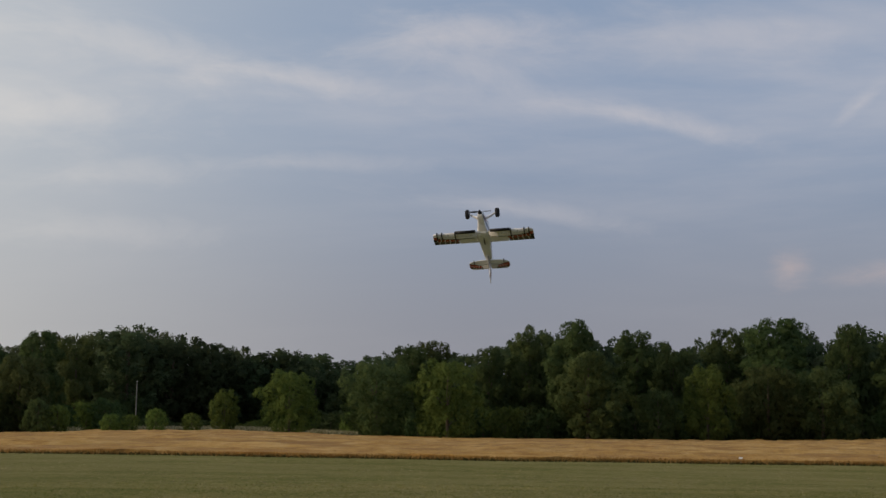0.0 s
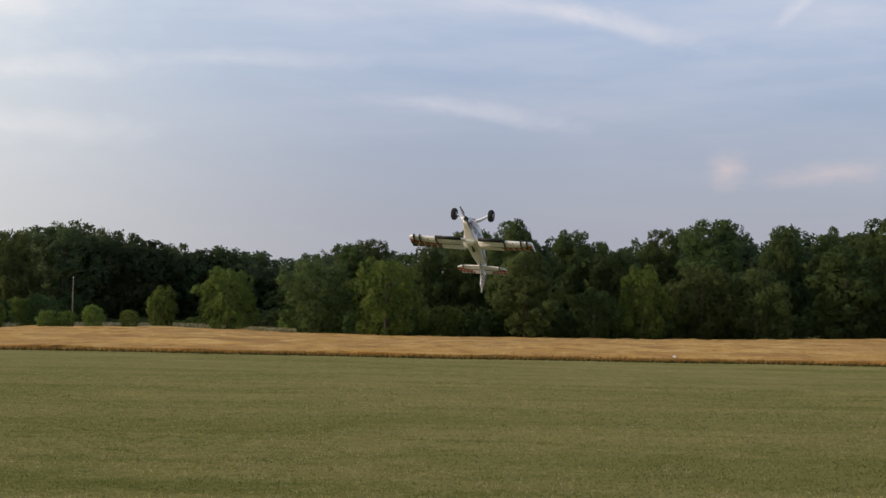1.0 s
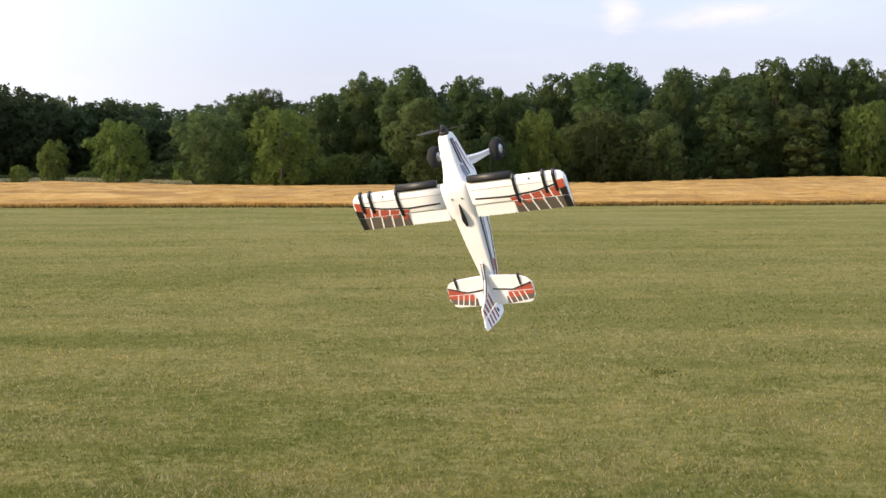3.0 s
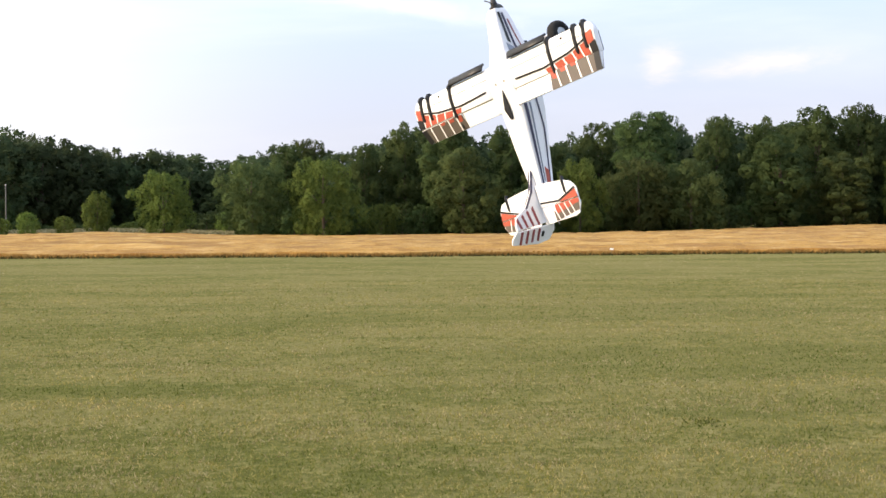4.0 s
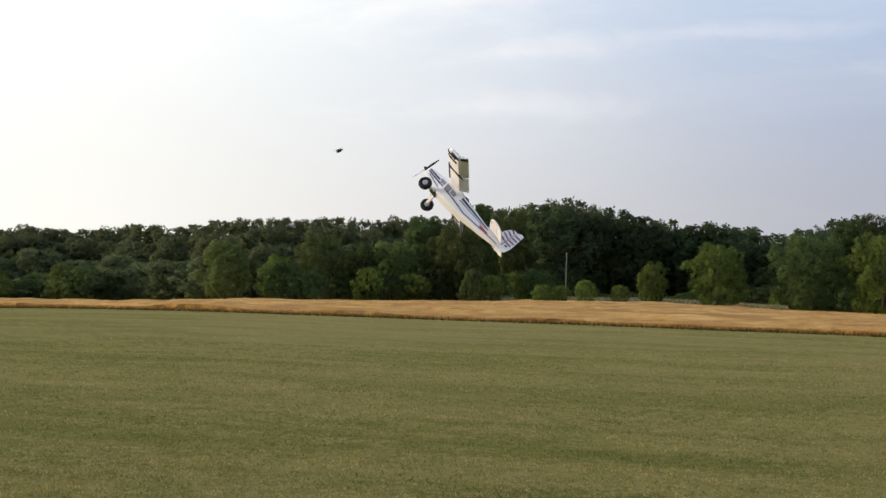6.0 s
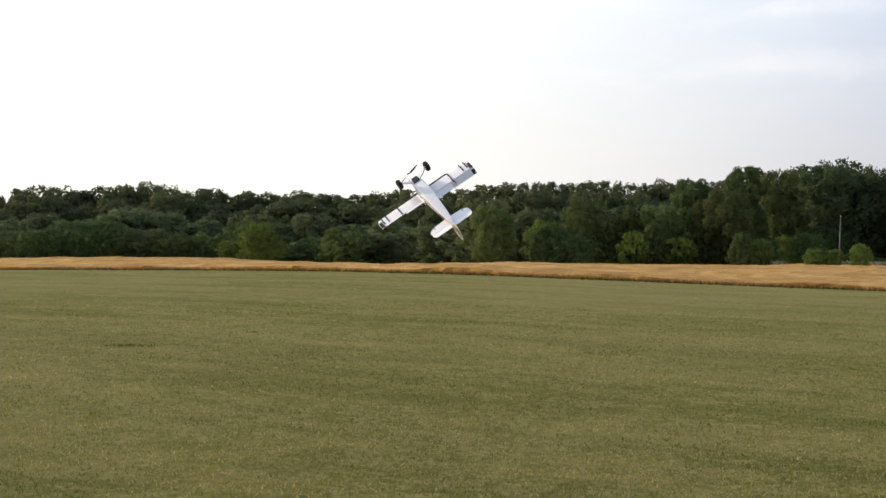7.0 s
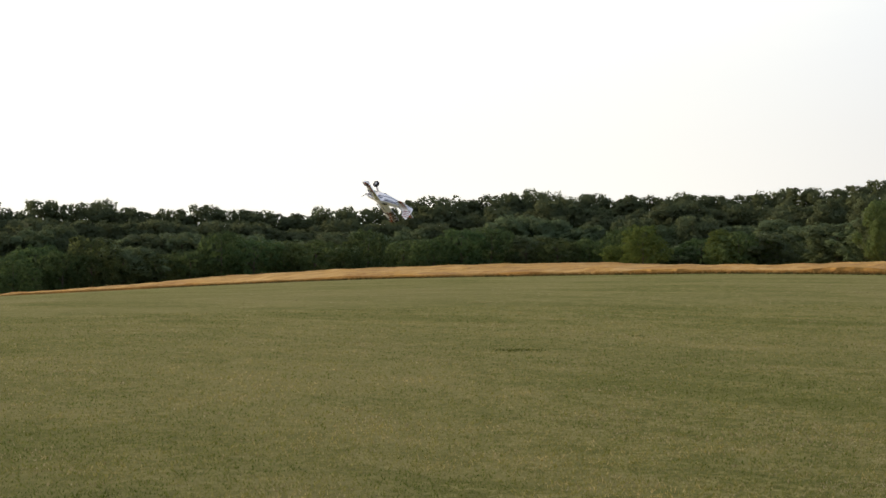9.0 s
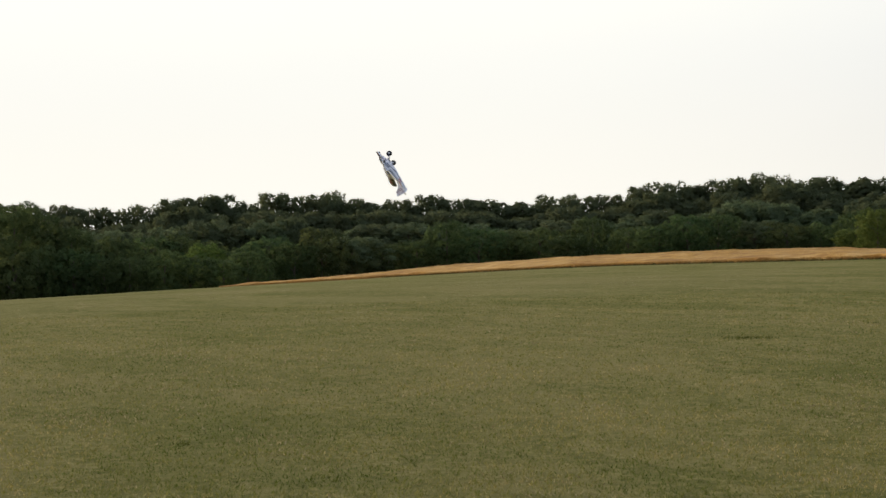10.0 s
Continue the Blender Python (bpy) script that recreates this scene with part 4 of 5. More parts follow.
FRONT_CLEARING = [
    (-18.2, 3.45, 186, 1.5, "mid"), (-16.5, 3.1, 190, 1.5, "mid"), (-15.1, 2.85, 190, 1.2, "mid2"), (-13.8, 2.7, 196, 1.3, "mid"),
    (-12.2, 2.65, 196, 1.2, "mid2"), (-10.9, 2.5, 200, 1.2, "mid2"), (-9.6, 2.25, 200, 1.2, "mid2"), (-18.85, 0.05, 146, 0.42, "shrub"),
    (-18.1, 0.03, 146, 0.36, "shrub"), (-17.1, 0.27, 145, 0.42, "shrub"), (-15.75, 0.10, 145, 0.40, "shrub"), (-14.5, 1.05, 152, 0.52, "light2"),
    (-12.0, 1.85, 152, 1.08, "light"),]
FRONT_CENTRE = [
    (-8.6, 2.2, 152, 1.35, "oak3"), (-7.2, 2.75, 166, 1.2, "oak"), (-6.4, 3.05, 170, 0.9, "oak4"), (-5.8, 2.35, 150, 1.4, "light"),
    (-4.2, 2.8, 164, 0.9, "oak2"), (-2.6, 3.7, 166, 0.95, "oak3"), (-0.8, 3.85, 160, 1.3, "oak"), (-0.3, 2.7, 152, 1.2, "oak4"),
    (1.6, 3.5, 170, 1.15, "oak2"), (3.0, 2.95, 166, 0.9, "oak3"), (4.3, 2.2, 156, 0.9, "light2"), (2.4, 1.2, 154, 0.9, "oak"),]
FRONT_EAST = [
    (5.0, 3.55, 176, 0.95, "oak"), (7.0, 3.95, 170, 1.35, "oak"), (6.6, 2.2, 162, 1.2, "oak3"), (8.6, 2.1, 163, 1.2, "oak3"),
    (9.6, 3.75, 180, 1.0, "oak2"), (11.5, 3.7, 184, 0.95, "oak3"), (12.0, 3.0, 170, 1.3, "oak"), (13.3, 4.0, 182, 1.25, "oak"),
    (14.9, 4.05, 184, 1.2, "oak2"), (14.3, 2.3, 172, 1.1, "oak3"), (16.4, 3.9, 186, 1.1, "oak"), (16.9, 2.4, 176, 1.1, "light"),
    (18.3, 3.85, 188, 1.2, "oak"), (20.3, 3.75, 190, 1.2, "oak3"),]
build_trees()


def build_clearing():
    """Pale dry grass in the gap before the wood, and the thin pole there."""
    rng = np.random.default_rng(8)
    k = 9000
    az = np.radians(np.where(rng.random(k) < 0.75, rng.uniform(-17.8, -9.3, k), rng.uniform(-29, -20, k)))
    r = rng.uniform(183, 204, k)
    x, y = r * np.sin(az), r * np.cos(az)
    blades("dry_grass", "tall pale dry grass in the clearing before the wood", x, y, 0.50, 1.00, 0.16, STRAW, rng)
    a, d = radians(-17.88), 196
    x, y = d * math.sin(a), d * math.cos(a)
    z = float(ground_z(x, y))
    pole = thing("utility_pole", "thin weathered grey pole standing before the dark wood", "pole")
    pole.location = (x, y, z)
    top = d * math.tan(radians(1.44)) + EYE[2] - z
    bm = bmesh.new()
    tube(bm, [(0, 0, -0.3), (0, 0, top * 0.5), (0.02, 0, top - 0.15)], [0.085, 0.075, 0.06], 10)
    part("shaft", bm, POLE, pole)
    bm = bmesh.new()
    tube(bm, [(0.02, 0, top - 0.16), (0.02, 0, top - 0.05), (0.02, 0, top)], [0.08, 0.075, 0.03], 10)
    part("cap", bm, METAL, pole)


build_clearing()


def build_marker():
    """A low white marker at the foot of the wheat."""
    a, d = radians(5.53), 65.0
    x, y = d * math.sin(a), d * math.cos(a)
    post = thing("field_marker", "small white marker plate on a thin stake at the wheat's edge", "marker")
    post.location = (x, y, float(ground_z(x, y)))
    bm = bmesh.new()
    tube(bm, [(0, 0, -0.1), (0, 0, 0.15), (0, 0, 0.26)], [0.008, 0.007, 0.006], 8)
    part("stake", bm, POLE, post)
    bm = bmesh.new()
    bmesh.ops.create_cube(bm, size=1.0, matrix=Matrix.Translation((0, -0.012, 0.28)) @ Matrix.Diagonal((0.16, 0.012, 0.07, 1)))
    bmesh.ops.bevel(bm, geom=list(bm.edges), offset=0.004, segments=2, affect="EDGES")
    part("plate", bm, FOAM, post, "white plate")


build_marker()


# ---- the model aeroplane: x forward, y to its left, z up, the wing's middle at the origin ----
HALF = 0.60                    # half span
LE, HINGE, TE = 0.118, -0.014, -0.090


def wing_top(x):
    s = min(1, max(0, (LE - x) / (LE - TE)))
    return 0.020 * (2.6 * math.sqrt(s) * (1 - s) ** 1.1 + 0.02)


def wing_bot(x):
    s = min(1, max(0, (LE - x) / (LE - TE)))
    return -0.008 * (2.2 * math.sqrt(s) * (1 - s))


def lofted(sections):
    """A closed body through rings of equal count."""
    bm = bmesh.new()
    rings = [[bm.verts.new(p) for p in s] for s in sections]
    n = len(rings[0])
    for a, b in zip(rings, rings[1:]):
        for k in range(n):
            bm.faces.new((a[k], a[(k + 1) % n], b[(k + 1) % n], b[k]))
    bm.faces.new(rings[0]), bm.faces.new(rings[-1])
    bmesh.ops.recalc_face_normals(bm, faces=bm.faces)
    for f in bm.faces:
        f.smooth = len(f.verts) == 4
    return bm


def slab(outline, z0, z1, bevel=0.0):
    """A flat plate from an outline of (x, y), between two heights."""
    bm = bmesh.new()
    a = [bm.verts.new((x, y, z0)) for x, y in outline]
    b = [bm.verts.new((x, y, z1)) for x, y in outline]
    n = len(a)
    bm.faces.new(a), bm.faces.new(b)
    for k in range(n):
        bm.faces.new((a[k], a[(k + 1) % n], b[(k + 1) % n], b[k]))
    bmesh.ops.recalc_face_normals(bm, faces=bm.faces)
    if bevel:
        bmesh.ops.bevel(bm, geom=list(bm.edges), offset=bevel, segments=2, affect="EDGES")
    return bm


def upright(outline, y0, y1):
    """A plate standing along x and z."""
    bm = slab(outline, y0, y1, 0.002)
    bmesh.ops.transform(bm, matrix=Matrix(((1, 0, 0, 0), (0, 0, 1, 0), (0, 1, 0, 0), (0, 0, 0, 1))), verts=bm.verts)
    bmesh.ops.recalc_face_normals(bm, faces=bm.faces)
    return bm


def skin(corners, surface, lift=0.0014, n=6, off=(0, 0, 0)):
    """A thin painted panel that follows a surface; corners are four (x, y)."""
    bm = bmesh.new()
    (x0, y0), (x1, y1), (x2, y2), (x3, y3) = corners
    grid = []
    for i in range(n + 1):
        s = i / n
        xa, ya, xb, yb = x0 + (x3 - x0) * s, y0 + (y3 - y0) * s, x1 + (x2 - x1) * s, y1 + (y2 - y1) * s
        grid.append([bm.verts.new((x - off[0], y - off[1], surface(x) + lift - off[2])) for x, y in ((xa, ya), (xb, yb))])
    for a, b in zip(grid, grid[1:]):
        bm.faces.new((a[0], a[1], b[1], b[0]))
    bmesh.ops.recalc_face_normals(bm, faces=bm.faces)
    bmesh.ops.solidify(bm, geom=list(bm.faces), thickness=-0.0008)
    return bm


def wing_section(y, x0, x1, n=9, off=(0, 0, 0)):
    xs = [x0 + (x1 - x0) * (1 - math.cos(math.pi * i / n / 1.0)) / 2 for i in range(n + 1)]
    ring = [(x - off[0], y - off[1], wing_top(x) - off[2]) for x in xs]
    ring += [(x - off[0], y - off[1], wing_bot(x) - 0.001 - off[2]) for x in reversed(xs)]
    return ring


def side_of(s, pts):
    return [(x, s * y) for x, y in pts]


def build_plane():
    plane = thing("model_aeroplane", "white foam high-wing radio-controlled aeroplane with red, grey and black trim, flying", "model aeroplane")
    # fuselage: x, half width, top, bottom
    rings = [(0.355, 0.023, -0.050, -0.100), (0.340, 0.030, -0.040, -0.114), (0.30, 0.035, -0.030, -0.128), (0.22, 0.042, -0.018, -0.146),
             (0.16, 0.050, -0.004, -0.158), (0.11, 0.064, 0.008, -0.162), (0.0, 0.068, 0.010, -0.158), (-0.11, 0.066, 0.002, -0.146),
             (-0.25, 0.055, 0.000, -0.122), (-0.40, 0.042, -0.010, -0.096), (-0.52, 0.029, -0.016, -0.074), (-0.605, 0.008, -0.020, -0.055)]
    secs = []
    for x, hw, zt, zb in rings:
        ring, zc, hh = [], (zt + zb) / 2, (zt - zb) / 2
        for k in range(24):
            a = 2 * math.pi * k / 24
            c, s = math.cos(a), math.sin(a)
            p = 0.24
            ring.append((x, hw * math.copysign(abs(c) ** p, c), zc + hh * math.copysign(abs(s) ** p, s)))
        secs.append(ring)
    bm = lofted(secs)
    for f in bm.faces:      # flat foam sheets with rounded corners
        f.smooth = False
    fus = part("fuselage", bm, FOAM, plane)

    def hw_at(x):
        return float(np.interp(-x, [-r[0] for r in rings], [r[1] for r in rings]))

    def side_panel(name, pts, s, mat, lift=0.0016, label=""):
        """A thin panel on the fuselage's side; pts are four (x, z)."""
        bm = bmesh.new()
        n = 8
        (x0, z0), (x1, z1), (x2, z2), (x3, z3) = pts
        rows = []
        for i in range(n + 1):
            q = i / n
            xa, za, xb, zb = x0 + (x1 - x0) * q, z0 + (z1 - z0) * q, x3 + (x2 - x3) * q, z3 + (z2 - z3) * q
            rows.append([bm.verts.new((x, s * (hw_at(x) + lift), z)) for x, z in ((xa, za), (xb, zb))])
        for a, b in zip(rows, rows[1:]):
            bm.faces.new((a[0], a[1], b[1], b[0]))
        bmesh.ops.recalc_face_normals(bm, faces=bm.faces)
        bmesh.ops.solidify(bm, geom=list(bm.faces), thickness=-0.0008)
        return part(name, bm, mat, fus, label)

    for s in (1, -1):
        side_panel("stripe", [(0.33, -0.068), (-0.20, -0.098), (-0.20, -0.106), (0.33, -0.080)], s, NAVY, label="dark violet side stripe")
        side_panel("stripe", [(-0.20, -0.098), (-0.58, -0.040), (-0.58, -0.046), (-0.20, -0.106)], s, NAVY, label="dark violet side stripe")
        side_panel("stripe", [(0.335, -0.050), (0.20, -0.052), (0.19, -0.066), (0.335, -0.062)], s, BLACK if s < 0 else NAVY, label="dark nose stripe")
        side_panel("stripe", [(0.30, -0.088), (0.15, -0.118), (0.12, -0.128), (0.30, -0.096)], s, MAROON if s < 0 else NAVY, label="dark nose stripe")
        side_panel("upper_stripe", [(-0.080, -0.018), (-0.445, -0.022), (-0.445, -0.030), (-0.080, -0.036)], s, NAVY, label="dark violet upper stripe")
        side_panel("upper_stripe", [(-0.080, -0.048), (-0.42, -0.036), (-0.42, -0.041), (-0.080, -0.058)], s, GLASSY, label="pale violet upper stripe")
        side_panel("tail_flash", [(-0.36, -0.052), (-0.46, -0.046), (-0.47, -0.062), (-0.38, -0.072)], s, RED, label="red tail flash")
        side_panel("windscreen_side", [(0.195, -0.040), (0.128, -0.034), (0.120, -0.072), (0.172, -0.070)], s, GLASSY)
        for k, (xa, xb) in enumerate(((0.110, 0.050), (0.040, -0.020))):
            t = k * 0.005
            side_panel("window", [(xa, -0.034 - t * .6), (xb, -0.036 - t * .6), (xb - 0.008, -0.082 + t), (xa - 0.010, -0.080 + t)], s, GLASSY)
    # cowl ring, motor and belly hatch
    bm = bmesh.new()
    tube(bm, [(0.350, 0, -0.076), (0.366, 0, -0.076), (0.372, 0, -0.076)], [0.024, 0.024, 0.014], 20)
    part("motor", bm, BLACK, plane, "black motor bell")
    bm = slab([(0.195, -0.034), (0.195, 0.034), (0.118, 0.040), (0.118, -0.040)], -0.175, -0.158, 0.002)
    part("gear_mount", bm, BLACK, plane, "black landing-gear mount plate")

    # wing centre
    bm = lofted([wing_section(y, LE, TE + 0.002) for y in (-0.075, -0.03, 0.03, 0.075)])
    part("wing_centre", bm, FOAM, plane)
    bm = upright([(0.004, wing_top(0.004)), (-0.085, wing_top(-0.085) + 0.034), (-0.132, 0.012), (-0.125, 0.000), (-0.08, 0.002)], -0.005, 0.005)
    part("antenna_fin", bm, BLACK, plane, "black wedge behind the wing centre")
    for y in (-0.028, 0.028):
        bm = bmesh.new()
        bmesh.ops.create_cone(bm, cap_ends=True, segments=12, radius1=0.006, radius2=0.005, depth=0.006,
                              matrix=Matrix.Translation((0.035, y, wing_top(0.035) + 0.001)))
        part("wing_bolt", bm, METAL, plane)

    ailerons, flaps = [], []
    for s in (1, -1):
        secs = [wing_section(s * y, LE, HINGE) for y in (0.075, 0.2, 0.33, 0.46, 0.555)]
        for y, x0, x1 in ((0.580, LE - 0.006, HINGE), (0.594, LE - 0.022, HINGE), (HALF, LE - 0.042, HINGE)):
            secs.append(wing_section(s * y, x0, x1))
        panel = part("wing_panel", lofted(secs), FOAM, plane)
        # inboard flap with a toothed trailing edge
        outline = [(HINGE - 0.002, s * 0.078), (HINGE - 0.002, s * 0.296)]
        for k in range(22, -1, -1):
            yy = 0.078 + (0.296 - 0.078) * k / 22
            outline.append((TE + (0.007 if k % 2 else 0.0), s * yy))
        outline = [(x - HINGE, y) for x, y in outline]
        flap = part("flap", slab(outline, -0.0065, 0.0015, 0), FOAM, plane, "white flap with a toothed trailing edge")
        flap.location = (HINGE, 0, 0.006)
        flaps.append(flap)
        # outboard aileron, hung on its hinge line
        off = (HINGE, 0, 0.006)
        ail = part("aileron", lofted([wing_section(s * y, HINGE - 0.002, TE, 7, off) for y in (0.300, 0.40, 0.50, 0.585, 0.599)]), FOAM, plane)
        ail.location = off
        ailerons.append(ail)
        line = lambda y: float(np.interp(y, [0.10, 0.30, 0.45, 0.60], [0.026, 0.018, 0.034, 0.070]))

        def band(name, y0, y1, x0, x1, mat, parent=panel, label="", lift=0.0014, slant=0.0, o=(0, 0, 0)):
            """x0 and x1 may be numbers or functions of y."""
            g = lambda x, yy: x(yy) if callable(x) else x
            c = [(g(x0, y0), s * y0), (g(x0, y1), s * y1), (g(x1, y1), s * (y1 + slant)), (g(x1, y0), s * (y0 + slant))]
            return part(name, skin(c, wing_top, lift, off=o), mat, parent, label)

        for y0, y1 in ((0.08, 0.30), (0.30, 0.56)):
            band("panel_line", y0, y1, 0.072, 0.0705, GREY, lift=0.0012, label="thin grey panel line")
        for y0, y1 in ((0.10, 0.28), (0.28, 0.44), (0.44, 0.594)):
            band("pinstripe", y0, y1, line, lambda yy: line(yy) - 0.0085, BLACK, lift=0.0022)
        for y0, y1 in ((0.285, 0.335), (0.345, 0.395), (0.405, 0.452), (0.462, 0.500), (0.508, 0.545)):
            band("red_panel", y0, y1, lambda yy: line(yy) - 0.012, HINGE + 0.001, RED, slant=0.010, label="orange-red painted panel")
        band("tip_panel", 0.555, 0.592, lambda yy: line(yy) + 0.012, lambda yy: line(yy) - 0.035, RED, lift=0.0026, label="orange-red wing tip")
        band("tip_panel", 0.562, 0.599, lambda yy: line(yy) - 0.035, HINGE, BLACK, lift=0.0018, label="black wing tip")
        band("dark_panel", 0.302, 0.565, HINGE - 0.003, TE + 0.001, GREY, ail, "taupe-grey painted panel", o=off)
        band("tip_panel", 0.565, 0.599, HINGE - 0.003, TE + 0.001, BLACK, ail, "black wing tip", lift=0.0018, o=off)
        band("red_panel", 0.304, 0.330, HINGE - 0.003, HINGE - 0.034, RED, ail, "orange-red painted panel", lift=0.0022, slant=0.012, o=off)
        band("red_panel", 0.362, 0.392, HINGE - 0.003, HINGE - 0.020, RED, ail, "orange-red painted panel", lift=0.0022, slant=0.006, o=off)
        band("red_panel", 0.425, 0.455, HINGE - 0.003, HINGE - 0.016, RED, ail, "orange-red painted panel", lift=0.0022, slant=0.005, o=off)
        for y in (0.340, 0.400, 0.462, 0.528):
            band("white_stripe", y - 0.004, y + 0.004, HINGE - 0.003, TE + 0.001, FOAM, ail, "white slanting stripe", lift=0.0030, slant=0.014, o=off)
        for y in (0.345, 0.405, 0.465, 0.512):
            band("white_stripe", y - 0.010, y - 0.003, lambda yy: line(yy) - 0.012, HINGE + 0.001, FOAM, panel, "white slanting stripe", lift=0.0026, slant=0.011)
        # dark tip strip below
        part("tip_strip", slab(side_of(s, [(0.070, 0.566), (0.066, 0.599), (HINGE, 0.599), (HINGE, 0.562)]), -0.0130, -0.0085), BLACK, panel, "black strip under the wing tip")
        c = [(HINGE, s * 0.562), (HINGE, s * 0.599), (TE + 0.002, s * 0.599), (TE + 0.002, s * 0.558)]
        c = [(x - off[0], y) for x, y in c]
        part("tip_strip", slab(c, -0.0115, -0.0095), BLACK, ail, "black strip under the wing tip")
        bm = bmesh.new()
        bmesh.ops.create_cone(bm, cap_ends=True, segments=12, radius1=0.006, radius2=0.004, depth=0.006,
                              matrix=Matrix.Translation((0.096, s * 0.415, wing_top(0.096) + 0.001)))
        part("wing_light", bm, BLACK, plane)
        # leading-edge slat
        secs = []
        for y in (0.085, 0.2, 0.325):
            secs.append([(LE + 0.030, s * y, 0.004), (LE + 0.024, s * y, 0.014), (LE + 0.006, s * y, 0.021), (LE - 0.004, s * y, 0.0225),
                         (LE + 0.002, s * y, 0.0185), (LE + 0.016, s * y, 0.010), (LE + 0.021, s * y, 0.000)])
        part("slat", lofted(secs), BLACK, plane, "black leading-edge slat")
        # fences wrapped round the leading edge
        for y, back in ((0.332, -0.030), (0.492, 0.005), (0.548, 0.012)):
            up = [(LE + 0.014, 0.002), (LE + 0.012, 0.014), (LE - 0.004, 0.028)]
            x = LE - 0.02
            while x > back:
                up.append((x, wing_top(x) + 0.010))
                x -= 0.02
            up.append((back, wing_top(back) + 0.002))
            lowx = [back + 0.004, LE - 0.03, LE + 0.006]
            dn = [(x, wing_bot(x) - 0.011) for x in lowx]
            part("wing_fence", upright(up + dn, s * y - 0.0065, s * y + 0.0065), BLACK, plane, "black wing fence")
        # lower hinge fairing
        part("hinge_fairing", upright([(HINGE + 0.03, -0.006), (HINGE - 0.03, -0.002), (HINGE - 0.068, -0.008), (HINGE, -0.020)], s * 0.334 - 0.005, s * 0.334 + 0.005),
             BLACK, plane, "black hinge fairing")

    # tailplane
    for s in (1, -1):
        out = [(-0.430, 0.010), (-0.436, 0.10), (-0.444, 0.18), (-0.462, 0.225), (-0.490, 0.247), (-0.530, 0.247), (-0.530, 0.010)]
        stab = part("tailplane", slab(side_of(s, out), -0.004, 0.004, 0.0015), FOAM, plane)
        e = slab(side_of(s, [(-0.022, 0.210), (-0.022, 0.012), (0, 0.012), (0, 0.247), (-0.028, 0.247), (-0.064, 0.226), (-0.072, 0.20), (-0.072, 0.022)][1:]), -0.0035, 0.0035, 0.001)
        flat = lambda x: 0.004
        part("pinstripe", skin([(-0.506, s * 0.02), (-0.518, s * 0.13), (-0.526, s * 0.13), (-0.514, s * 0.02)], flat, 0.0022, n=2), BLACK, stab)
        part("pinstripe", skin([(-0.518, s * 0.13), (-0.484, s * 0.240), (-0.492, s * 0.244), (-0.526, s * 0.13)], flat, 0.0022, n=2), BLACK, stab)
        part("tail_fence", upright([(-0.430, -0.006), (-0.425, 0.006), (-0.440, 0.014), (-0.495, 0.012), (-0.502, 0.003), (-0.47, -0.007)], s * 0.182 - 0.004, s * 0.182 + 0.004),
             BLACK, plane, "black tailplane fence")
        el = part("elevator", e, FOAM, plane)
        el.location = (-0.533, 0, 0)
        ELEVATORS.append(el)
        fl2 = lambda x: 0.0035
        part("dark_panel", skin([(-0.026, s * 0.085), (-0.014, s * 0.245), (-0.050, s * 0.234), (-0.070, s * 0.085)], fl2, n=3), GREY, el, "taupe-grey painted panel")
        part("red_panel", skin([(-0.001, s * 0.10), (-0.001, s * 0.246), (-0.018, s * 0.246), (-0.040, s * 0.10)], fl2, 0.0022, n=2), RED, el, "orange-red painted panel")
        part("red_panel", skin([(-0.527, s * 0.135), (-0.494, s * 0.240), (-0.529, s * 0.246), (-0.529, s * 0.135)], flat, 0.0014, n=2), RED, stab, "orange-red painted panel")
        for y in (0.10, 0.135, 0.168, 0.20):
            part("white_stripe", skin([(-0.004, s * (y - 0.012)), (-0.004, s * (y - 0.007)), (-0.068, s * (y + 0.013)), (-0.068, s * (y + 0.007))], fl2, 0.0030, n=2), FOAM, el, "white slanting stripe")
    # fin and rudder
    fin = part("fin", upright([(-0.34, -0.008), (-0.44, 0.022), (-0.505, 0.075), (-0.545, 0.150), (-0.575, 0.162), (-0.600, 0.162), (-0.592, -0.03), (-0.50, -0.03)], -0.005, 0.005), FOAM, plane)
    rud = part("rudder", upright([(0, 0.166), (-0.030, 0.186), (-0.056, 0.184), (-0.066, 0.120), (-0.078, 0.03), (-0.070, -0.035), (-0.030, -0.062), (0.008, -0.055), (0.0, -0.02)], -0.004, 0.004), FOAM, plane)
    rud.location = (-0.603, 0, 0)
    for s in (1, -1):
        for k in range(4):
            z = 0.045 + 0.034 * k
            bar = upright([(-0.52 - 0.012 * k, z + 0.008), (-0.595, z - 0.006), (-0.595, z - 0.018), (-0.51 - 0.012 * k, z - 0.002)], s * 0.0052, s * 0.0066)
            part("fin_stripe", bar, MAROON, fin, "maroon curved stripe")
            bar = upright([(-0.004, z - 0.007), (-0.060, z - 0.002), (-0.062, z - 0.013), (-0.004, z - 0.019)], s * 0.0042, s * 0.0056)
            part("rudder_stripe", bar, MAROON, rud, "maroon curved stripe")
        part("rudder_spot", upright([(-0.020, 0.016), (-0.045, 0.018), (-0.046, 0.004), (-0.022, 0.002)], s * 0.0042, s * 0.0058), BLACK, rud, "black control-horn plate")
        part("fin_line", upright([(-0.36, -0.001), (-0.45, 0.032), (-0.515, 0.085), (-0.52, 0.078), (-0.455, 0.022), (-0.37, -0.009)], s * 0.0052, s * 0.0064), NAVY, fin, "dark violet fin line")
    # undercarriage
    wheels = []
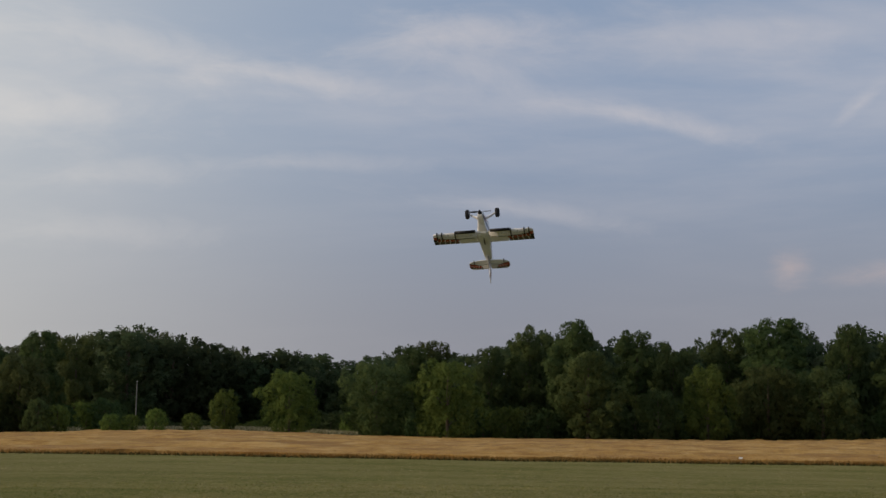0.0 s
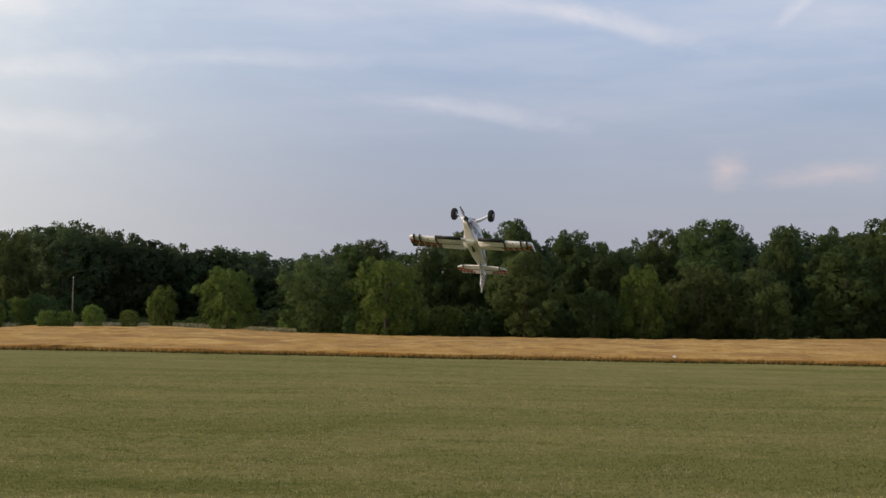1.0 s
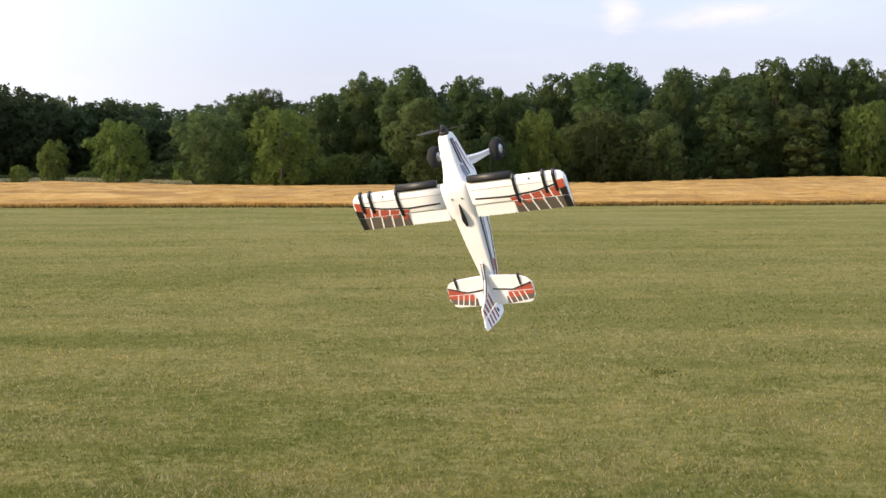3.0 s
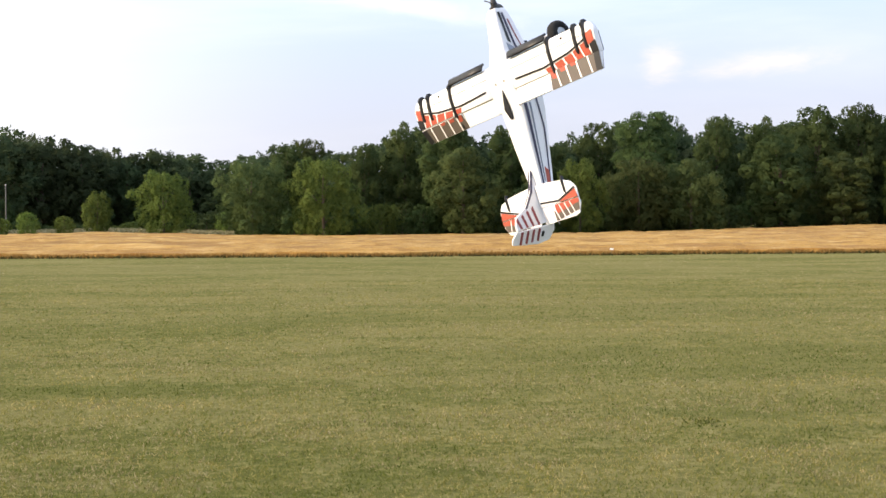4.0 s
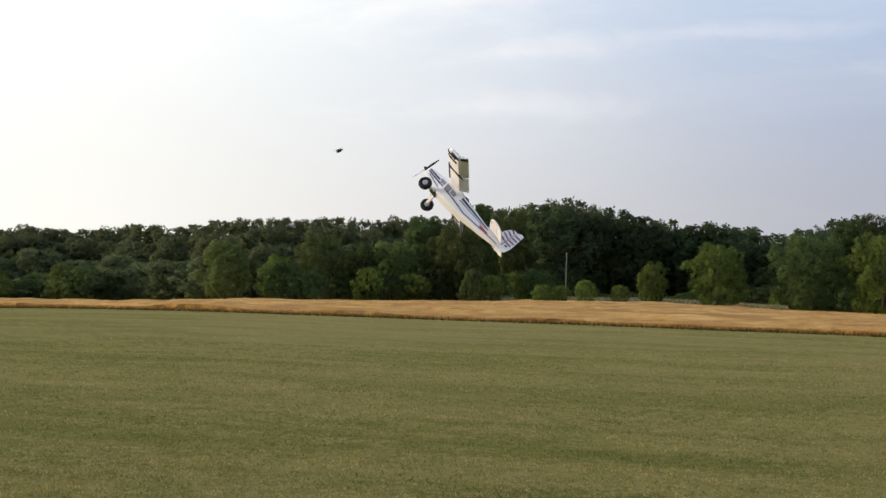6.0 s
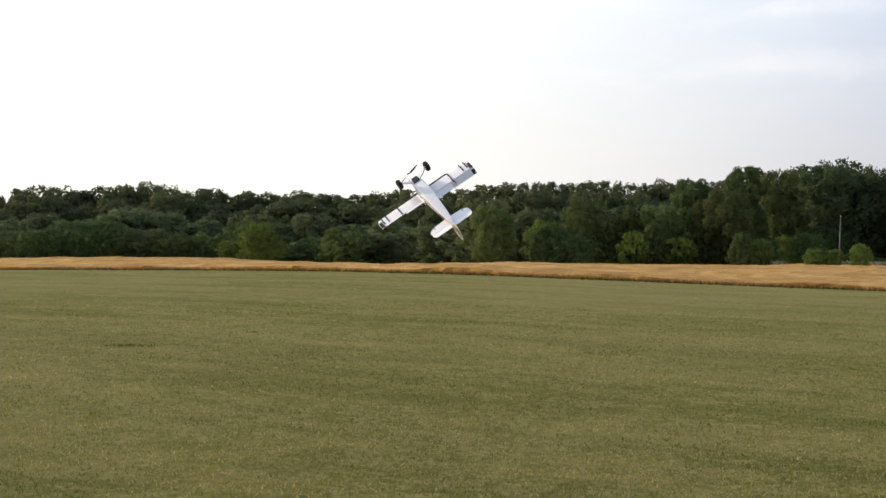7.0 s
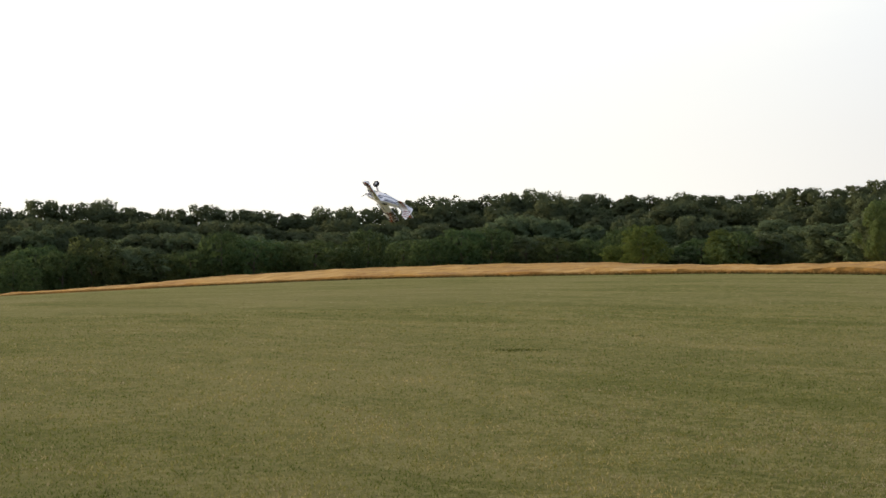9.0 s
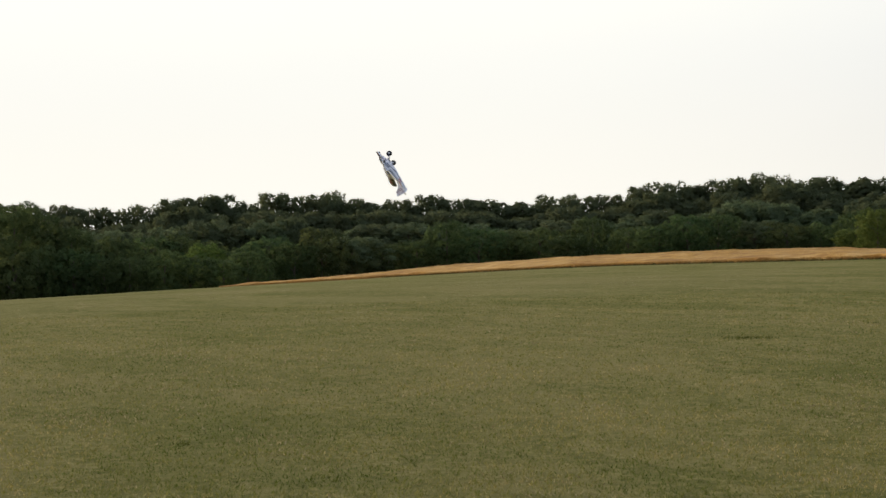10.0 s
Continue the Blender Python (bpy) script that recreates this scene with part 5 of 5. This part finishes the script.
    for s in (1, -1):
        hub = Vector((0.171, s * 0.179, -0.224))
        for x0 in (0.175, 0.135):
            bm = bmesh.new()
            tube(bm, [(x0, s * 0.030, -0.158), (0.5 * (x0 + hub.x), s * 0.095, -0.185), (hub.x + (x0 - 0.155) * 0.25, s * 0.150, -0.220)], [0.010, 0.009, 0.008], 10)
            part("gear_leg", bm, FOAM, plane, "white landing-gear leg")
        bm = bmesh.new()
        q = [Vector((0.178, s * 0.032, -0.160)), Vector((0.132, s * 0.032, -0.160)), Vector((0.163, s * 0.150, -0.221)), Vector((0.177, s * 0.150, -0.221))]
        a = [bm.verts.new(v + Vector((0, 0, 0.0025))) for v in q]
        b = [bm.verts.new(v - Vector((0, 0, 0.0025))) for v in q]
        bm.faces.new(a), bm.faces.new(b)
        for k in range(4):
            bm.faces.new((a[k], a[(k + 1) % 4], b[(k + 1) % 4], b[k]))
        bmesh.ops.recalc_face_normals(bm, faces=bm.faces)
        part("gear_fairing", bm, FOAM, plane, "white landing-gear fairing")
        bm = bmesh.new()
        tube(bm, [(hub.x, s * 0.140, -0.224), (hub.x, s * 0.207, -0.224)], [0.0035, 0.0035], 8)
        part("axle", bm, METAL, plane)
        prof = [(0.024, -0.020), (0.044, -0.024), (0.053, -0.017), (0.0575, -0.006), (0.0575, 0.006), (0.053, 0.017), (0.044, 0.024), (0.024, 0.020)]
        secs = []
        for k in range(33):
            a = 2 * math.pi * k / 32
            secs.append([(r * math.cos(a), y, r * math.sin(a)) for r, y in prof])
        bm = lofted(secs)
        bmesh.ops.remove_doubles(bm, verts=bm.verts, dist=1e-5)
        wh = part("wheel", bm, RUBBER, plane, "fat black balloon tyre")
        wh.location = hub
        for yy in (-1, 1):
            bm = bmesh.new()
            tube(bm, [(0, yy * 0.010, 0), (0, yy * 0.019, 0), (0, yy * 0.022, 0)], [0.025, 0.024, 0.010], 20)
            part("hub", bm, METAL, wh, "dull silver wheel hub")
        wheels.append(wh)
    bm = bmesh.new()
    tube(bm, [(-0.57, 0, -0.055), (-0.60, 0, -0.085), (-0.612, 0, -0.088)], [0.004, 0.0035, 0.003], 8)
    part("tail_strut", bm, METAL, plane)
    # propeller
    bm = bmesh.new()
    tube(bm, [(-0.006, 0, 0), (0.006, 0, 0), (0.020, 0, 0), (0.026, 0, 0)], [0.014, 0.015, 0.010, 0.003], 16)
    me = bpy.data.meshes.new("propeller")
    bm.to_mesh(me)
    bm.free()
    me.materials.append(BLACK)
    prop = tagged(new("propeller", me), "black two-bladed propeller")
    prop.parent = plane
    prop.location = (0.378, 0, -0.076)
    for s in (1, -1):
        secs = []
        for r, c, tw in ((0.010, 0.010, 50), (0.030, 0.017, 40), (0.065, 0.024, 27), (0.105, 0.019, 19), (0.138, 0.010, 14), (0.142, 0.004, 13)):
            a = radians(tw) * s
            ring = []
            for u, w in ((-0.5, 0), (-0.2, 0.10), (0.2, 0.08), (0.5, 0), (0.2, -0.04), (-0.2, -0.03)):
                yy, xx = u * c, w * c
                ring.append((xx * math.cos(a) + yy * math.sin(a), yy * math.cos(a) - xx * math.sin(a), s * r))
            secs.append(ring)
        part("blade", lofted(secs), BLACK, prop)
    return plane, prop, rud, ailerons, flaps


ELEVATORS = []
PLANE, PROP, RUDDER, AILERONS, FLAPS = build_plane()


# ---- a fly that darts up past the lens ----
FLY_AT = Vector(EYE) + bearing(-26.95, 5.22) * 0.62
FLY_ROWS = [(0.0, FLY_AT + Vector((0.05, 0.1, -0.8))), (5.6, FLY_AT + Vector((0.05, 0.1, -0.8))), (5.9, FLY_AT + Vector((0, 0, -0.21))),
            (6.0, FLY_AT), (6.1, FLY_AT + Vector((0, 0, 0.21))), (6.4, FLY_AT + Vector((-0.05, 0, 0.8))), (10.0, FLY_AT + Vector((-0.05, 0, 0.8)))]


def build_fly():
    fly = thing("fly", "tiny dark fly on the wing over the grass", "insect")
    secs = []
    for x, r in ((-0.0016, 0.0002), (-0.0012, 0.0005), (-0.0003, 0.0007), (0.0006, 0.0006), (0.0010, 0.0002)):
        secs.append([(x, r * math.cos(a), r * math.sin(a)) for a in (2 * math.pi * k / 10 for k in range(10))])
    part("body", lofted(secs), BLACK, fly)
    bm = bmesh.new()
    bmesh.ops.create_icosphere(bm, subdivisions=2, radius=0.0004, matrix=Matrix.Translation((0.0012, 0, 0)))
    part("head", bm, BLACK, fly)
    for s in (1, -1):
        part("wing", slab([(0.0004, s * 0.0006), (0.0006, s * 0.0022), (-0.0006, s * 0.0034), (-0.0020, s * 0.0030), (-0.0018, s * 0.0012)], 0.0007, 0.00085), GLASSY, fly, "smoky clear wing")
    return fly


FLY = build_fly()


def motions():
    walk(PLANE, [(t, pose(x, y, z, a, b, c)) for t, x, y, z, a, b, c in PLANE_ROWS])
    walk(PROP, [(k / 10, pose(0.378, 0, -0.076, 90 + (66.316 * k if k < 39 else 2520 + 61.25 * (k - 38)), 0, 0)) for k in range(101)])
    walk(FLY, [(t, pose(*p, 0, -25, 40)) for t, p in FLY_ROWS])
    for s, ail, flap in zip((1, -1), AILERONS, FLAPS):      # one side up as the other goes down
        walk(ail, [(t, pose(HINGE, 0, 0.006, 0, s * a, 0)) for t, a in AILERON_ROWS])
        walk(flap, [(t, pose(HINGE, 0, 0.006, 0, s * a * 0.8, 0)) for t, a in AILERON_ROWS])
    for el in ELEVATORS:
        walk(el, [(t, pose(-0.533, 0, 0, 0, a, 0)) for t, a in ELEVATOR_ROWS])
    walk(RUDDER, [(t, pose(-0.603, 0, 0, 0, 0, a)) for t, a in RUDDER_ROWS])


motions()
